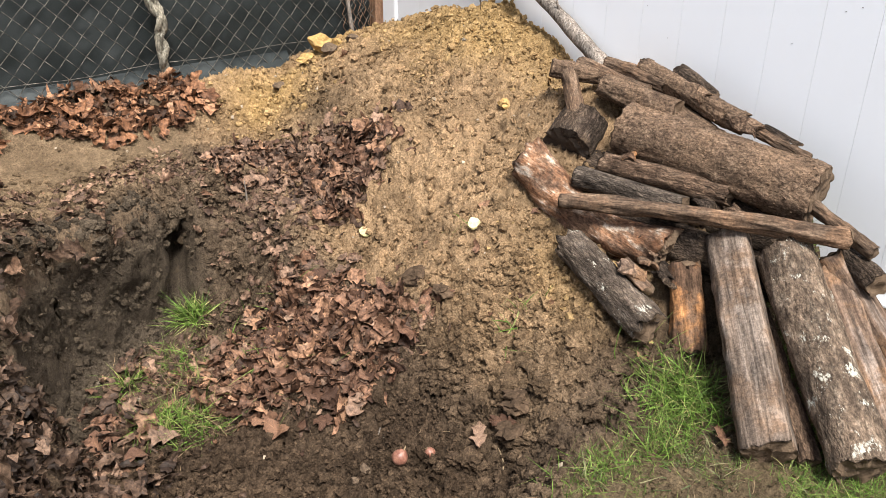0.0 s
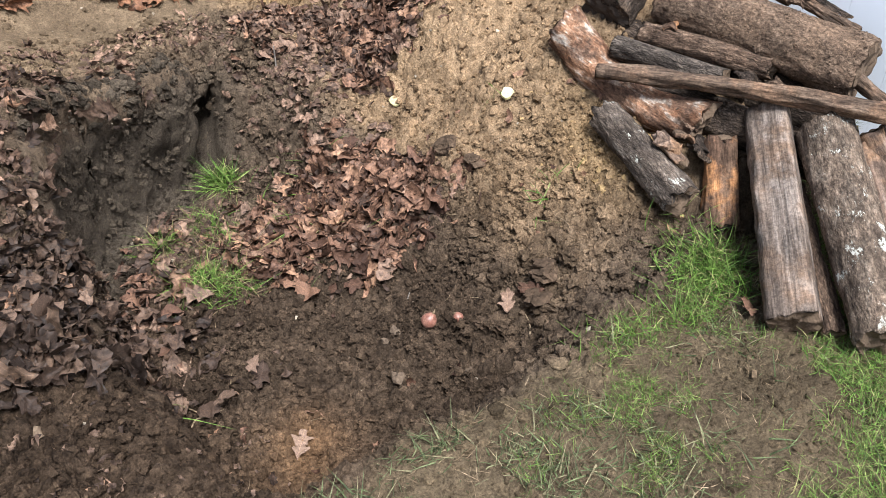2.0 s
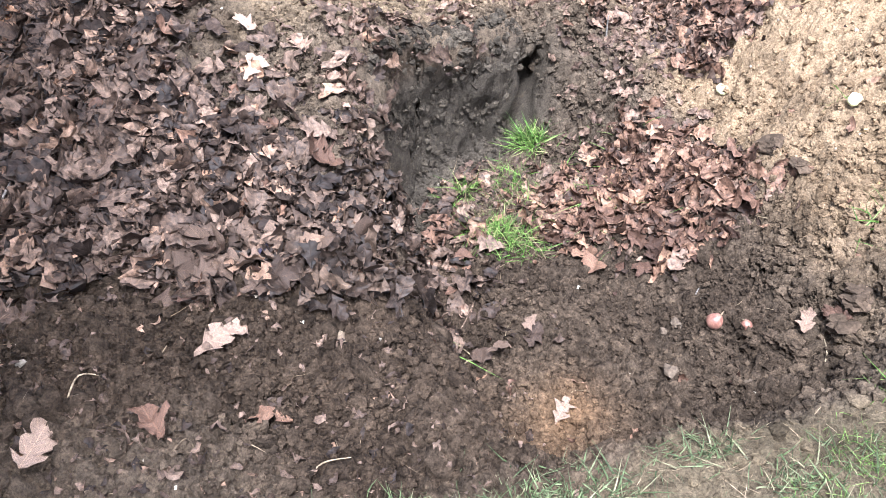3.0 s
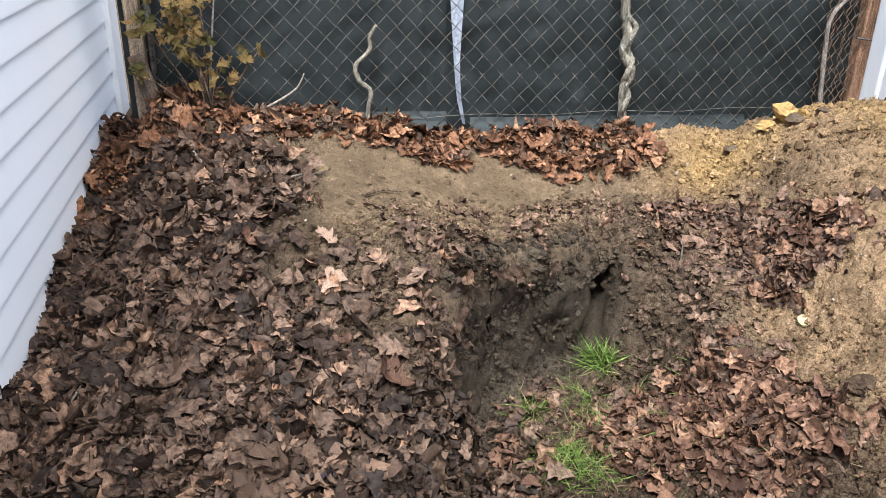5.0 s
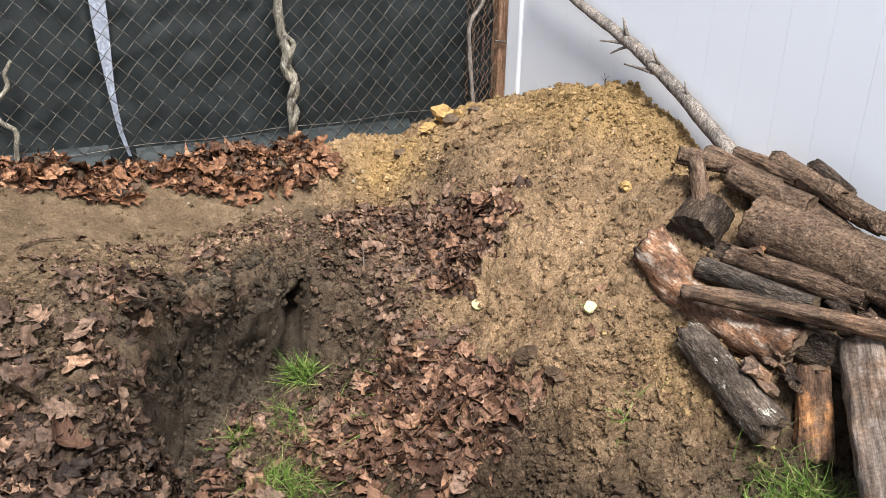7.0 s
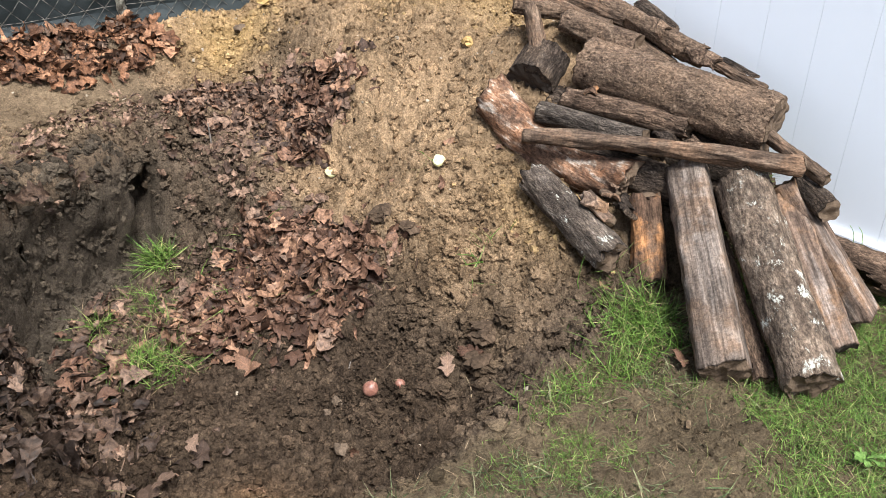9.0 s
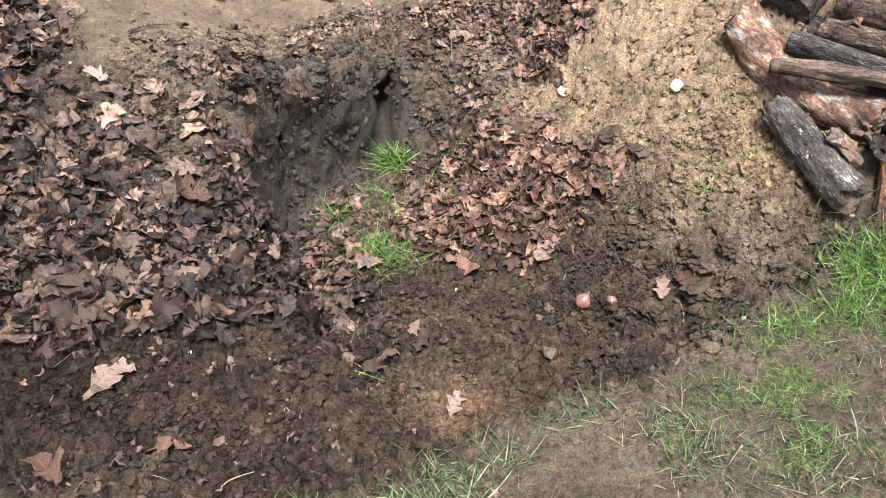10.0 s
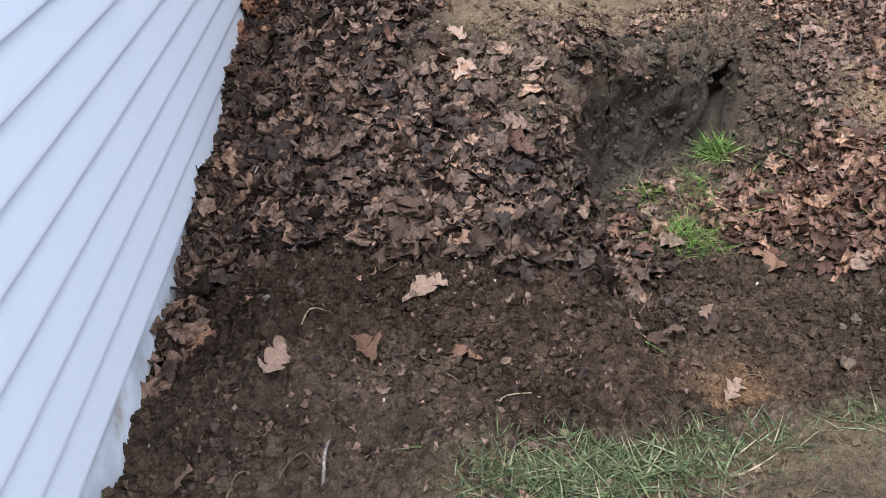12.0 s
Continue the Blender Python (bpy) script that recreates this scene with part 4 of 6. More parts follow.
def build_log(label, p0, p1, r0, r1, bark, end0=M_END, end1=M_END, bend=0.0, sag=0.0, flats=(), rough=0.10, seed=0, slant=0.0, skew=0.0, jag=0.012, mud=0, skin=0.0045, inset=0.97, name="log", sides=44, rings=60):
    """A log from p0 to p1 with an uneven barked side and two sawn ends. flats: (angle, distance) of split faces; slant: how far the first end is cut askew."""
    p0, p1 = Vector(p0), Vector(p1)
    m = Matrix.Translation(p0) @ (p1 - p0).to_track_quat('Z', 'Y').to_matrix().to_4x4()
    length = (p1 - p0).length
    ob = thing(name, m, label, "log", "stacked firewood")
    o = Vector((seed * 3.1, seed * 1.7, seed * 0.9))

    def radius(a, t):
        r = r0 + (r1 - r0) * t
        q = Vector((math.cos(a) * 1.1, math.sin(a) * 1.1, t * length * 7)) + o
        r *= 1 + rough * noise.noise(q) + rough * 0.35 * noise.noise(Vector((math.cos(a) * 5, math.sin(a) * 5, t * length * 14)) + o)
        plate = noise.noise(Vector((math.cos(a) * 3.2 + 7, math.sin(a) * 3.2, t * length * 22)) + o) + 0.6 * noise.noise(Vector((math.cos(a) * 8, math.sin(a) * 8 + 3, t * length * 48)) + o)
        furrow = 1 - 2.4 * abs(noise.noise(Vector((math.cos(a) * 6.5, math.sin(a) * 6.5, t * length * 11)) + o))
        r += skin * (0.8 * plate + 0.6 * furrow)
        # knots and dents
        r *= 1 + 0.5 * rough * max(0.0, noise.noise(Vector((math.cos(a) * 2, math.sin(a) * 2 + 9, t * length * 9)) + o) - 0.25)
        for phi, d in flats:
            c = math.cos(a - radians(phi))
            if c > 0.05:
                r = min(r, d / c + 0.3 * skin * plate + 0.002 * noise.noise(Vector((a * 9, 0, t * length * 8)) + o))
        return r

    def spot(a, t, k=1.0):
        arc = math.sin(math.pi * t)
        r = radius(a, t) * k
        x, y = math.cos(a) * r, math.sin(a) * r
        z = t * length
        if t == 0.0:
            z += slant * y / r0 + skew * x / r0 + jag * noise.noise(Vector((x * 40, y * 40, 0)) + o)
        if t == 1.0:
            z += jag * noise.noise(Vector((x * 40, y * 40, 5)) + o)
        return (x + bend * arc, y + sag * arc, z)

    bm = bmesh.new()
    grid = [[bm.verts.new(spot(2 * math.pi * k / sides, j / rings)) for k in range(sides)] for j in range(rings + 1)]
    for a, b in zip(grid, grid[1:]):
        for k in range(sides):
            bm.faces.new((a[k], a[(k + 1) % sides], b[(k + 1) % sides], b[k])).smooth = True
    for t, ring in ((0.0, grid[0]), (1.0, grid[-1])):
        inner = [bm.verts.new(spot(2 * math.pi * k / sides, t, 0.6)) for k in range(sides)]
        for k in range(sides):
            f = (ring[k], ring[(k + 1) % sides], inner[(k + 1) % sides], inner[k])
            bm.faces.new(f if t else f[::-1])
    skin_part = part("bark", bm, bark, ob)
    for t, mat in ((0.0, end0), (1.0, end1)):
        bm = bmesh.new()
        prev = None
        for s in (inset, 0.75, 0.5, 0.2):
            ring = [bm.verts.new(Vector(spot(2 * math.pi * k / sides, t, s)) + Vector((0, 0, (0.0025 if t else -0.0025)))) for k in range(sides)]
            if prev:
                for k in range(sides):
                    f = (prev[k], prev[(k + 1) % sides], ring[(k + 1) % sides], ring[k])
                    bm.faces.new(f if t else f[::-1])
            prev = ring
        bm.faces.new(prev if t else prev[::-1])
        bmesh.ops.recalc_face_normals(bm, faces=bm.faces[:])
        part("sawn_end", bm, mat, ob)
    if mud:
        r = np.random.default_rng(seed)
        shapes = [small_blob(k) for k in range(4)]
        ms = np.zeros((mud, 4, 4))
        for k in range(mud):
            a, t, size = r.uniform(0, 6.28), r.uniform(0.02, 0.98), 0.001 + 0.0026 * r.random() ** 2
            q = Matrix.Translation(spot(a, t)) @ Euler(tuple(r.uniform(0, 6, 3))).to_matrix().to_4x4() @ Matrix.Diagonal((size, size, size, 1))
            ms[k] = np.array(q)
        dirt = new("mud", merged("mud", shapes, r.integers(0, 4, mud), ms, bark, False))
        dirt.parent = skin_part
        tagged(dirt, "crumbs of dried mud", kind="stuff")
    return ob


build_log("upright split log of weathered grey wood, leaning on the pile", (1.628, 0.758, 0.050), (2.016, 1.204, 0.345), 0.072, 0.062, M_GREYWOOD, M_END, flats=((60, 0.050), (150, 0.058)), seed=1, rough=0.12, jag=0.016, skin=0.003)
build_log("leaning log with rough bark and pale lichen patches", (1.728, 0.578, 0.062), (2.056, 1.044, 0.345), 0.070, 0.074, M_LICHEN, M_END, seed=2, rough=0.10, jag=0.018, skin=0.005, rings=96, sides=64)
build_log("reddish split log leaning beside the lichen log", (1.942, 0.618, 0.045), (2.090, 0.935, 0.330), 0.052, 0.050, M_REDWOOD, M_END_DARK, flats=((80, 0.030),), seed=3)
build_log("brown split log with grey streaks, leaning on the pile", (2.130, 0.640, 0.055), (2.118, 0.945, 0.360), 0.056, 0.052, M_REDWOOD, M_END, flats=((100, 0.034),), seed=4)
build_log("log lying on grass with a fresh pale slanted cut", (2.322, 0.635, 0.098), (2.335, 1.06, 0.080), 0.058, 0.058, M_BARK, M_END_PALE, slant=0.030, skew=0.100, seed=5, rough=0.08, jag=0.006, inset=0.97)
build_log("short charred-looking log with dark bark", (1.728, 1.232, 0.135), (1.756, 1.590, 0.262), 0.054, 0.048, M_CHARRED, M_END, seed=6, rough=0.16, jag=0.03)
build_log("split log with bright orange inner wood", (1.842, 1.150, 0.050), (1.912, 1.265, 0.262), 0.058, 0.050, M_ORANGE, M_END_DARK, flats=((75, 0.036), (165, 0.042)), seed=7, rough=0.22, jag=0.03)
build_log("thick curved log with orange and white peeling bark", (1.842, 1.872, 0.430), (1.912, 1.330, 0.290), 0.074, 0.064, M_PEEL, M_END, bend=0.0, sag=-0.078, seed=8, rough=0.16, rings=56, jag=0.03)
build_log("long bare stick lying across the log pile", (1.772, 1.650, 0.374), (2.100, 0.895, 0.434), 0.025, 0.028, M_STICK, M_END, seed=9, rough=0.38, sag=0.014, skin=0.002, name="stick")
build_log("thin stick poking out of the log pile", (2.152, 1.060, 0.475), (2.134, 0.842, 0.405), 0.017, 0.018, M_STICK, M_END, seed=10, rough=0.2, name="stick")
build_log("grey weathered log wedged in the pile", (1.888, 1.690, 0.420), (1.985, 1.350, 0.402), 0.040, 0.042, M_GREYBARK, M_END_DARK, seed=11, rough=0.15, flats=((70, 0.030),))
build_log("slim brown log with a broken end", (1.955, 1.655, 0.458), (2.085, 1.265, 0.445), 0.034, 0.040, M_BARK, M_END_DARK, seed=12, rough=0.15, flats=((40, 0.028),), jag=0.03)
build_log("large mud-caked log on top of the pile", (2.058, 1.665, 0.552), (2.196, 1.055, 0.480), 0.082, 0.092, M_MUD, M_END, seed=13, rough=0.09, rings=96, sides=72, mud=2600)
build_log("short muddy log near the top of the pile", (2.110, 1.815, 0.650), (2.165, 1.545, 0.605), 0.036, 0.046, M_MUD, M_END, seed=14, rough=0.12, mud=250)
build_log("flat slab of muddy split wood", (2.175, 1.720, 0.640), (2.172, 1.440, 0.560), 0.062, 0.058, M_MUD, M_END, flats=((90, 0.026), (270, 0.03)), seed=15, rough=0.12, jag=0.02, mud=250)
build_log("brown stick at the top of the pile", (2.130, 1.945, 0.690), (2.175, 1.680, 0.640), 0.026, 0.024, M_STICK, M_END, seed=16, rough=0.2, name="stick")
build_log("long rotten log along the top of the pile", (2.222, 1.740, 0.700), (2.248, 1.360, 0.605), 0.036, 0.032, M_MUD, M_ORANGE, seed=17, rough=0.28, jag=0.03, mud=250)
build_log("brown stick on the upper side of the pile", (2.170, 1.860, 0.705), (2.215, 1.640, 0.672), 0.021, 0.024, M_STICK, M_END, seed=26, rough=0.25, name="stick")
build_log("thin broken stick resting on the upper logs", (2.226, 1.400, 0.626), (2.245, 1.135, 0.560), 0.016, 0.015, M_STICK, M_END, seed=18, rough=0.25, jag=0.02, name="stick")
build_log("dark sliver of bark on the upper logs", (2.262, 1.300, 0.612), (2.262, 1.175, 0.588), 0.016, 0.008, M_DARKBARK, M_END_DARK, flats=((90, 0.004), (270, 0.004)), seed=19, name="bark_sliver")
build_log("knotty stub of bark by the fence", (2.262, 1.640, 0.700), (2.262, 1.490, 0.650), 0.030, 0.026, M_DARKBARK, M_END, seed=20, rough=0.5, name="bark_stub")
build_log("short peeled log standing in the heap", (2.065, 1.932, 0.676), (1.985, 1.800, 0.552), 0.026, 0.027, M_STICK, M_END, seed=21, rough=0.12)
build_log("short thick log with a dark sawn end", (1.943, 1.800, 0.474), (2.050, 1.825, 0.535), 0.084, 0.078, M_DARKBARK, M_END_DARK, seed=22, rough=0.10, skin=0.006)
build_log("small dark log end behind the leaning logs", (2.150, 0.930, 0.360), (2.106, 0.800, 0.335), 0.033, 0.034, M_DARKBARK, M_END_DARK, seed=23, rough=0.12)
build_log("hidden log at the heart of the pile", (2.02, 1.75, 0.40), (2.17, 1.10, 0.33), 0.070, 0.070, M_DARKBARK, M_END_DARK, seed=24)
build_log("hidden log low in the pile", (1.93, 1.55, 0.30), (2.06, 1.02, 0.25), 0.060, 0.060, M_DARKBARK, M_END_DARK, seed=25)
build_log("muddy log behind the upper sticks", (2.24, 1.86, 0.590), (2.28, 1.34, 0.450), 0.066, 0.070, M_MUD, M_END, seed=27)
build_log("brown stick end beside the short log", (2.035, 1.985, 0.685), (2.16, 1.84, 0.665), 0.030, 0.028, M_MUD, M_END, seed=28, rough=0.2, name="stick")
build_log("little forked stick between the logs", (1.950, 1.600, 0.470), (2.04, 1.585, 0.500), 0.011, 0.010, M_BARK, M_END, seed=29, rough=0.3, name="stick")
build_log("torn piece of dark bark", (1.850, 1.310, 0.262), (1.868, 1.262, 0.235), 0.026, 0.020, M_DARKBARK, M_END, flats=((90, 0.008), (270, 0.008)), seed=30, rough=0.4, name="bark_piece")
build_log("pale chip of torn bark on the dark log", (1.790, 1.400, 0.262), (1.790, 1.290, 0.215), 0.026, 0.020, M_REDWOOD, M_END, flats=((90, 0.007), (270, 0.007)), seed=31, rough=0.9, jag=0.03, skin=0.006, name="bark_piece")
build_log("narrow bark strip between the leaning logs", (1.705, 0.690, 0.020), (1.93, 1.02, 0.22), 0.026, 0.024, M_BARK, M_END, flats=((90, 0.012),), seed=32, rough=0.3, name="bark_strip")


def bark_flake(label, x, y, z, size, rx, ry, rz, material, seed):
    """A torn, curled flake of bark with a ragged rim."""
    r = np.random.default_rng(seed)
    bm = bmesh.new()
    rows, cols = 9, 7
    rim = r.uniform(-0.14, 0.14, (2, rows))
    faces = []
    for depth in (0.0, -0.09):
        grid = []
        for i in range(rows):
            u = i / (rows - 1)
            grid.append([])
            for j in range(cols):
                v = 2 * j / (cols - 1) - 1
                v *= 0.8 + rim[0 if v < 0 else 1, i]
                a = v * 1.1
                grid[-1].append(bm.verts.new((0.36 * math.sin(a) * size, (u - 0.5 + 0.05 * math.sin(5 * v + seed)) * size, (0.36 * math.cos(a) - 0.3 + depth + 0.05 * math.sin(7 * u + 3 * v + seed)) * size)))
        faces.append(grid)
    for grid, flip in ((faces[0], False), (faces[1], True)):
        for i in range(rows - 1):
            for j in range(cols - 1):
                f = (grid[i][j], grid[i][j + 1], grid[i + 1][j + 1], grid[i + 1][j])
                bm.faces.new(f[::-1] if flip else f)
    ring = lambda g: g[0] + [g[i][-1] for i in range(1, rows)] + g[-1][-2::-1] + [g[i][0] for i in range(rows - 2, 0, -1)]  # noqa: E731
    top, low = ring(faces[0]), ring(faces[1])
    for k in range(len(top)):
        j = (k + 1) % len(top)
        bm.faces.new((top[j], top[k], low[k], low[j]))
    ob = part("bark_flake", bm, material)
    ob.matrix_world = pose(x, y, z, rx, ry, rz)
    return tagged(ob, label, "bark", "torn bark in the log pile")


bark_flake("torn flake of pale brown bark on the dark log", 1.775, 1.345, 0.262, 0.085, 25, -20, 30, M_REDWOOD, 1)
bark_flake("curled brown bark flake between the logs", 1.822, 1.330, 0.275, 0.075, -15, 25, -30, M_STICK, 2)
bark_flake("ragged dark bark flake beside the split log", 1.838, 1.270, 0.238, 0.080, 40, 10, 60, M_DARKBARK, 3)
bark_flake("brown bark flake hanging from the peeling log", 1.872, 1.360, 0.300, 0.085, 30, 30, 10, M_BARK, 4)
bark_flake("dark bark flake wedged under the big log", 2.020, 1.290, 0.425, 0.090, 10, -30, 80, M_DARKBARK, 5)
bark_flake("crumpled bark flake above the long stick", 2.045, 1.180, 0.425, 0.085, 20, 15, 20, M_BARK, 6)
bark_flake("reddish bark flake in the hollow of the pile", 2.000, 1.585, 0.505, 0.085, -20, 35, 100, M_ORANGE, 7)
bark_flake("bark flake on the rotten upper log", 2.215, 1.520, 0.680, 0.085, 15, -35, -15, M_MUD, 8)
bark_flake("loose bark flake at the upper end of the pile", 2.215, 1.330, 0.625, 0.095, 10, -30, -5, M_BARK, 9)


# ---- small shapes for litter ----
def blob(seed, lumps=0.3, fine=2, breaks=7):
    """A lump of soil or stone: verts and triangles."""
    bm = bmesh.new()
    bmesh.ops.create_icosphere(bm, subdivisions=fine, radius=1.0)
    for v in bm.verts:
        n = noise.noise(v.co * 1.1 + Vector((seed * 5.3, 0, 0))) * lumps * 2.2 + noise.noise(v.co * 2.7 + Vector((0, seed * 3.3, 0))) * lumps * 1.6
        v.co *= 1 + n
        v.co.z *= 0.72
    # broken faces
    r = np.random.default_rng(seed + 400)
    for _ in range(breaks):
        d = Vector(r.normal(size=3)).normalized()
        reach = r.uniform(0.5, 0.85)
        for v in bm.verts:
            over = v.co.dot(d) - reach
            if over > 0:
                v.co -= d * over * 0.9
    if fine > 2:
        for v in bm.verts:
            v.co *= 1 + 0.13 * noise.noise(v.co * 4.5 + Vector((seed, 0, 5))) + 0.08 * noise.noise(v.co * 10 + Vector((seed, 3, 0)))
    vs = np.array([v.co[:] for v in bm.verts])
    fs = np.array([[v.index for v in f.verts] for f in bm.faces])
    bm.free()
    return vs, fs


def leaf_shape(seed, curl=0.35, n=13, cols=5, crisp=1.0, slim=1.0):
    """A lobed dead oak leaf about one unit long, with a folded midrib, torn lobes and curled edges: verts, triangles, and the flat places."""
    r = np.random.default_rng(seed)
    u = np.linspace(0, 1, n)
    body = np.sin(math.pi * u ** r.uniform(0.8, 1.4)) ** 0.65 + 0.03
    lobes, depth, start = r.uniform(2.2, 3.6), r.uniform(0.30, 0.62), r.uniform(0, 1)
    wid = slim * r.uniform(0.26, 0.40)
    across = np.linspace(-1, 1, cols)
    p = np.zeros((n, cols, 2))
    for side in (-1, 1):
        wave = 0.5 + 0.5 * np.cos(2 * math.pi * (lobes * u + start + 0.10 * side))
        half = wid * body * (1 - depth * (1 - wave)) * (1 + 0.16 * r.normal(size=n))
        for k, f in enumerate(across):
            if f * side > 0 or f == 0:
                p[:, k, 1] = f * half
                p[:, k, 0] = u - 0.5 + 0.16 * abs(f) * (wave - 0.35) * body + 0.02 * abs(f) * r.normal(size=n)
    p = p.reshape(-1, 2)
    a, b, c, d = r.normal(size=4) * curl
    x, y = p[:, 0], p[:, 1]
    z = 1.6 * a * x * x + 2.6 * b * y * y + 1.5 * c * x * y + 0.7 * abs(d) * np.abs(y) + crisp * (0.05 * np.sin(11 * x + 7 * y + seed) + 0.03 * r.normal(size=len(p)))
    i = (np.arange(n - 1)[:, None] * cols + np.arange(cols - 1)[None]).ravel()
    f = np.r_[np.stack([i, i + cols, i + 1], -1), np.stack([i + 1, i + cols, i + cols + 1], -1)]
    return np.c_[p, z], f, np.c_[p, np.zeros(len(p))]


def blade_shape(seed, wide=1.0, flop=1.0):
    """A bent tapering grass blade one unit high: verts and triangles."""
    r = np.random.default_rng(seed)
    h = np.linspace(0, 1, 4)
    lean, w = r.uniform(0.4, 1.6) * flop, r.uniform(0.014, 0.026) * wide
    x = lean * h ** 2
    z = h * (1 - 0.38 * min(lean, 2.2) * h)
    wid = w * (1 - h ** 2 * 0.95)
    v = np.concatenate([np.c_[x, -wid, z + 0.25 * wid], np.c_[x, wid, z]])
    f = []
    for k in range(3):
        f += [(k, k + 1, k + 5), (k, k + 5, k + 4)]
    return v, np.array(f)


LEAVES = [leaf_shape(s, 0.20 if s % 3 else 0.55, 19, 7) for s in range(24)]
MATTED = [leaf_shape(s + 60, 0.14 if s % 4 else 0.45, 10, 5, 0.9) for s in range(30)]
SHREDS = [leaf_shape(s + 130, 0.75, 8, 3, 1.2, 0.5) for s in range(18)]
SCRAPS = [leaf_shape(s + 90, 0.5, 6, 3, 1.2, 0.9) for s in range(14)]
CLODS = [blob(s) for s in range(8)]
SOFT_CLODS = [blob(s + 20, 0.34, 3, 3) for s in range(8)]
CRUMBS = [small_blob(s) for s in range(12)]
BLADES = [blade_shape(s) for s in range(10)]
FLAT_BLADES = [blade_shape(s + 20, 3.0, 1.9) for s in range(10)]


def stuff(name, mesh, label, category):
    return tagged(new(name, mesh), label, category, kind="stuff")


def strew_lumps(name, shapes, count, area, density, sizes, material, label, sink=0.34):
    x, y = scatter(count, *area, density)
    n = slope(x, y)
    s = rng.uniform(0, 1, len(x)) ** 2.8 * (sizes[1] - sizes[0]) + sizes[0]
    pos = np.c_[x, y, ground_z(x, y)] + n * (s * (0.72 - sink * 2))[:, None] + lip_shift(x, y)
    m = placed(pos, n, rng.uniform(0, 6.28, len(x)), s, rng.normal(0, 0.4, (len(x), 3)))
    me = merged(name, shapes, rng.integers(0, len(shapes), len(x)), m, material or M_SOIL, False)
    if material is None:
        co = np.zeros(len(me.vertices) * 3, np.float32)
        me.vertices.foreach_get("co", co)
        q = zones(co[0::3].astype(float), co[1::3].astype(float))
        me.attributes.new("loose", 'FLOAT', 'POINT').data.foreach_set("value", np.ones(len(me.vertices), np.float32))
        for kind in ("lawn", "sandy", "yellow", "path", "dark", "clay", "rust"):
            me.attributes.new(kind, 'FLOAT', 'POINT').data.foreach_set("value", np.clip(q[kind], 0, 1).astype(np.float32))
    return stuff(name, me, label, "soil")


YARD = (-1.0, 2.42, 0.9, 3.7)
strew_lumps("sandy_clods", CLODS, 1500, YARD, lambda x, y: zones(x, y)["sandy"] * (1 - zones(x, y)["yellow"]) * (0.4 + 0.6 * (fbm(x * 4, y * 4, 81, 2) > 0)), (0.004, 0.026), None, "sandy tan clods on the spoil heap")
strew_lumps("sandy_crumbs", CRUMBS, 10500, YARD, lambda x, y: zones(x, y)["sandy"], (0.0025, 0.011), None, "loose sandy crumbs on the spoil heap")
strew_lumps("yellow_clods", CLODS, 420, YARD, lambda x, y: zones(x, y)["yellow"] * zones(x, y)["sandy"], (0.004, 0.022), M_CLOD["yellow"], "yellow sand clods at the crest of the heap")
strew_lumps("yellow_crumbs", CRUMBS, 2600, YARD, lambda x, y: zones(x, y)["yellow"] * zones(x, y)["sandy"], (0.003, 0.010), M_CLOD["yellow"], "loose yellow sand crumbs on the heap")
strew_lumps("dark_clods", CLODS, 1700, YARD, lambda x, y: zones(x, y)["dark"] * (1 - 0.8 * zones(x, y)["bank"]) * (0.25 + 0.75 * (fbm(x * 4, y * 4, 82, 2) > -0.1)), (0.005, 0.027), None, "dark damp soil clods in the pit")
strew_lumps("dark_crumbs", CRUMBS, 17000, (-1.0, 1.6, 0.9, 2.4), lambda x, y: zones(x, y)["dark"] * (1 - 0.8 * zones(x, y)["bank"]), (0.003, 0.014), None, "dark damp soil crumbs in the pit")
other = lambda x, y: np.clip(1 - zones(x, y)["dark"] - zones(x, y)["sandy"] - 0.85 * zones(x, y)["path"] - 0.7 * zones(x, y)["lawn"], 0, 1)  # noqa: E731
strew_lumps("soil_clods", CLODS, 1300, YARD, lambda x, y: other(x, y) * (0.3 + 0.7 * (fbm(x * 4, y * 4, 83, 2) > 0)), (0.005, 0.026), None, "brown soil clods on the dug bank")
strew_lumps("soil_crumbs", CRUMBS, 9500, YARD, other, (0.003, 0.010), None, "loose brown soil crumbs on the bank")


bits = lambda x, y: np.clip(zones(x, y)["sandy"] + 0.3 * zones(x, y)["dark"] + 0.3, 0, 1) * (1 - zones(x, y)["lawn"])  # noqa: E731
strew_lumps("pebbles", CRUMBS, 300, YARD, bits, (0.003, 0.010), M_PEBBLE, "pale little stones scattered in the soil", 0.3)


near_soil = lambda x, y: zones(x, y)["dark"] * (1 - zones(x, y)["bank"]) + 0.3 * (1 - zones(x, y)["lawn"])  # noqa: E731
strew_lumps("near_crumbs", CRUMBS, 13000, (-1.0, 1.5, 0.75, 1.95), near_soil, (0.0022, 0.008), None, "fine dark crumbs on the near edge of the pit", 0.2)
strew_lumps("wall_crumbs", CRUMBS, 1500, (-1.03, -0.9, 0.6, 3.2), lambda x, y: 1 - ss(-1.0, -0.93, x), (0.004, 0.018), None, "soil crumbs banked against the house wall", 0.2)


corner = lambda x, y: np.exp(-(((x - 1.42) / 0.22) ** 2 + ((y - 1.42) / 0.2) ** 2))  # noqa: E731
strew_lumps("turned_clods", SOFT_CLODS, 190, (1.0, 1.8, 1.1, 1.9), corner, (0.008, 0.034), None, "large turned clods at the corner of the pit", 0.3)


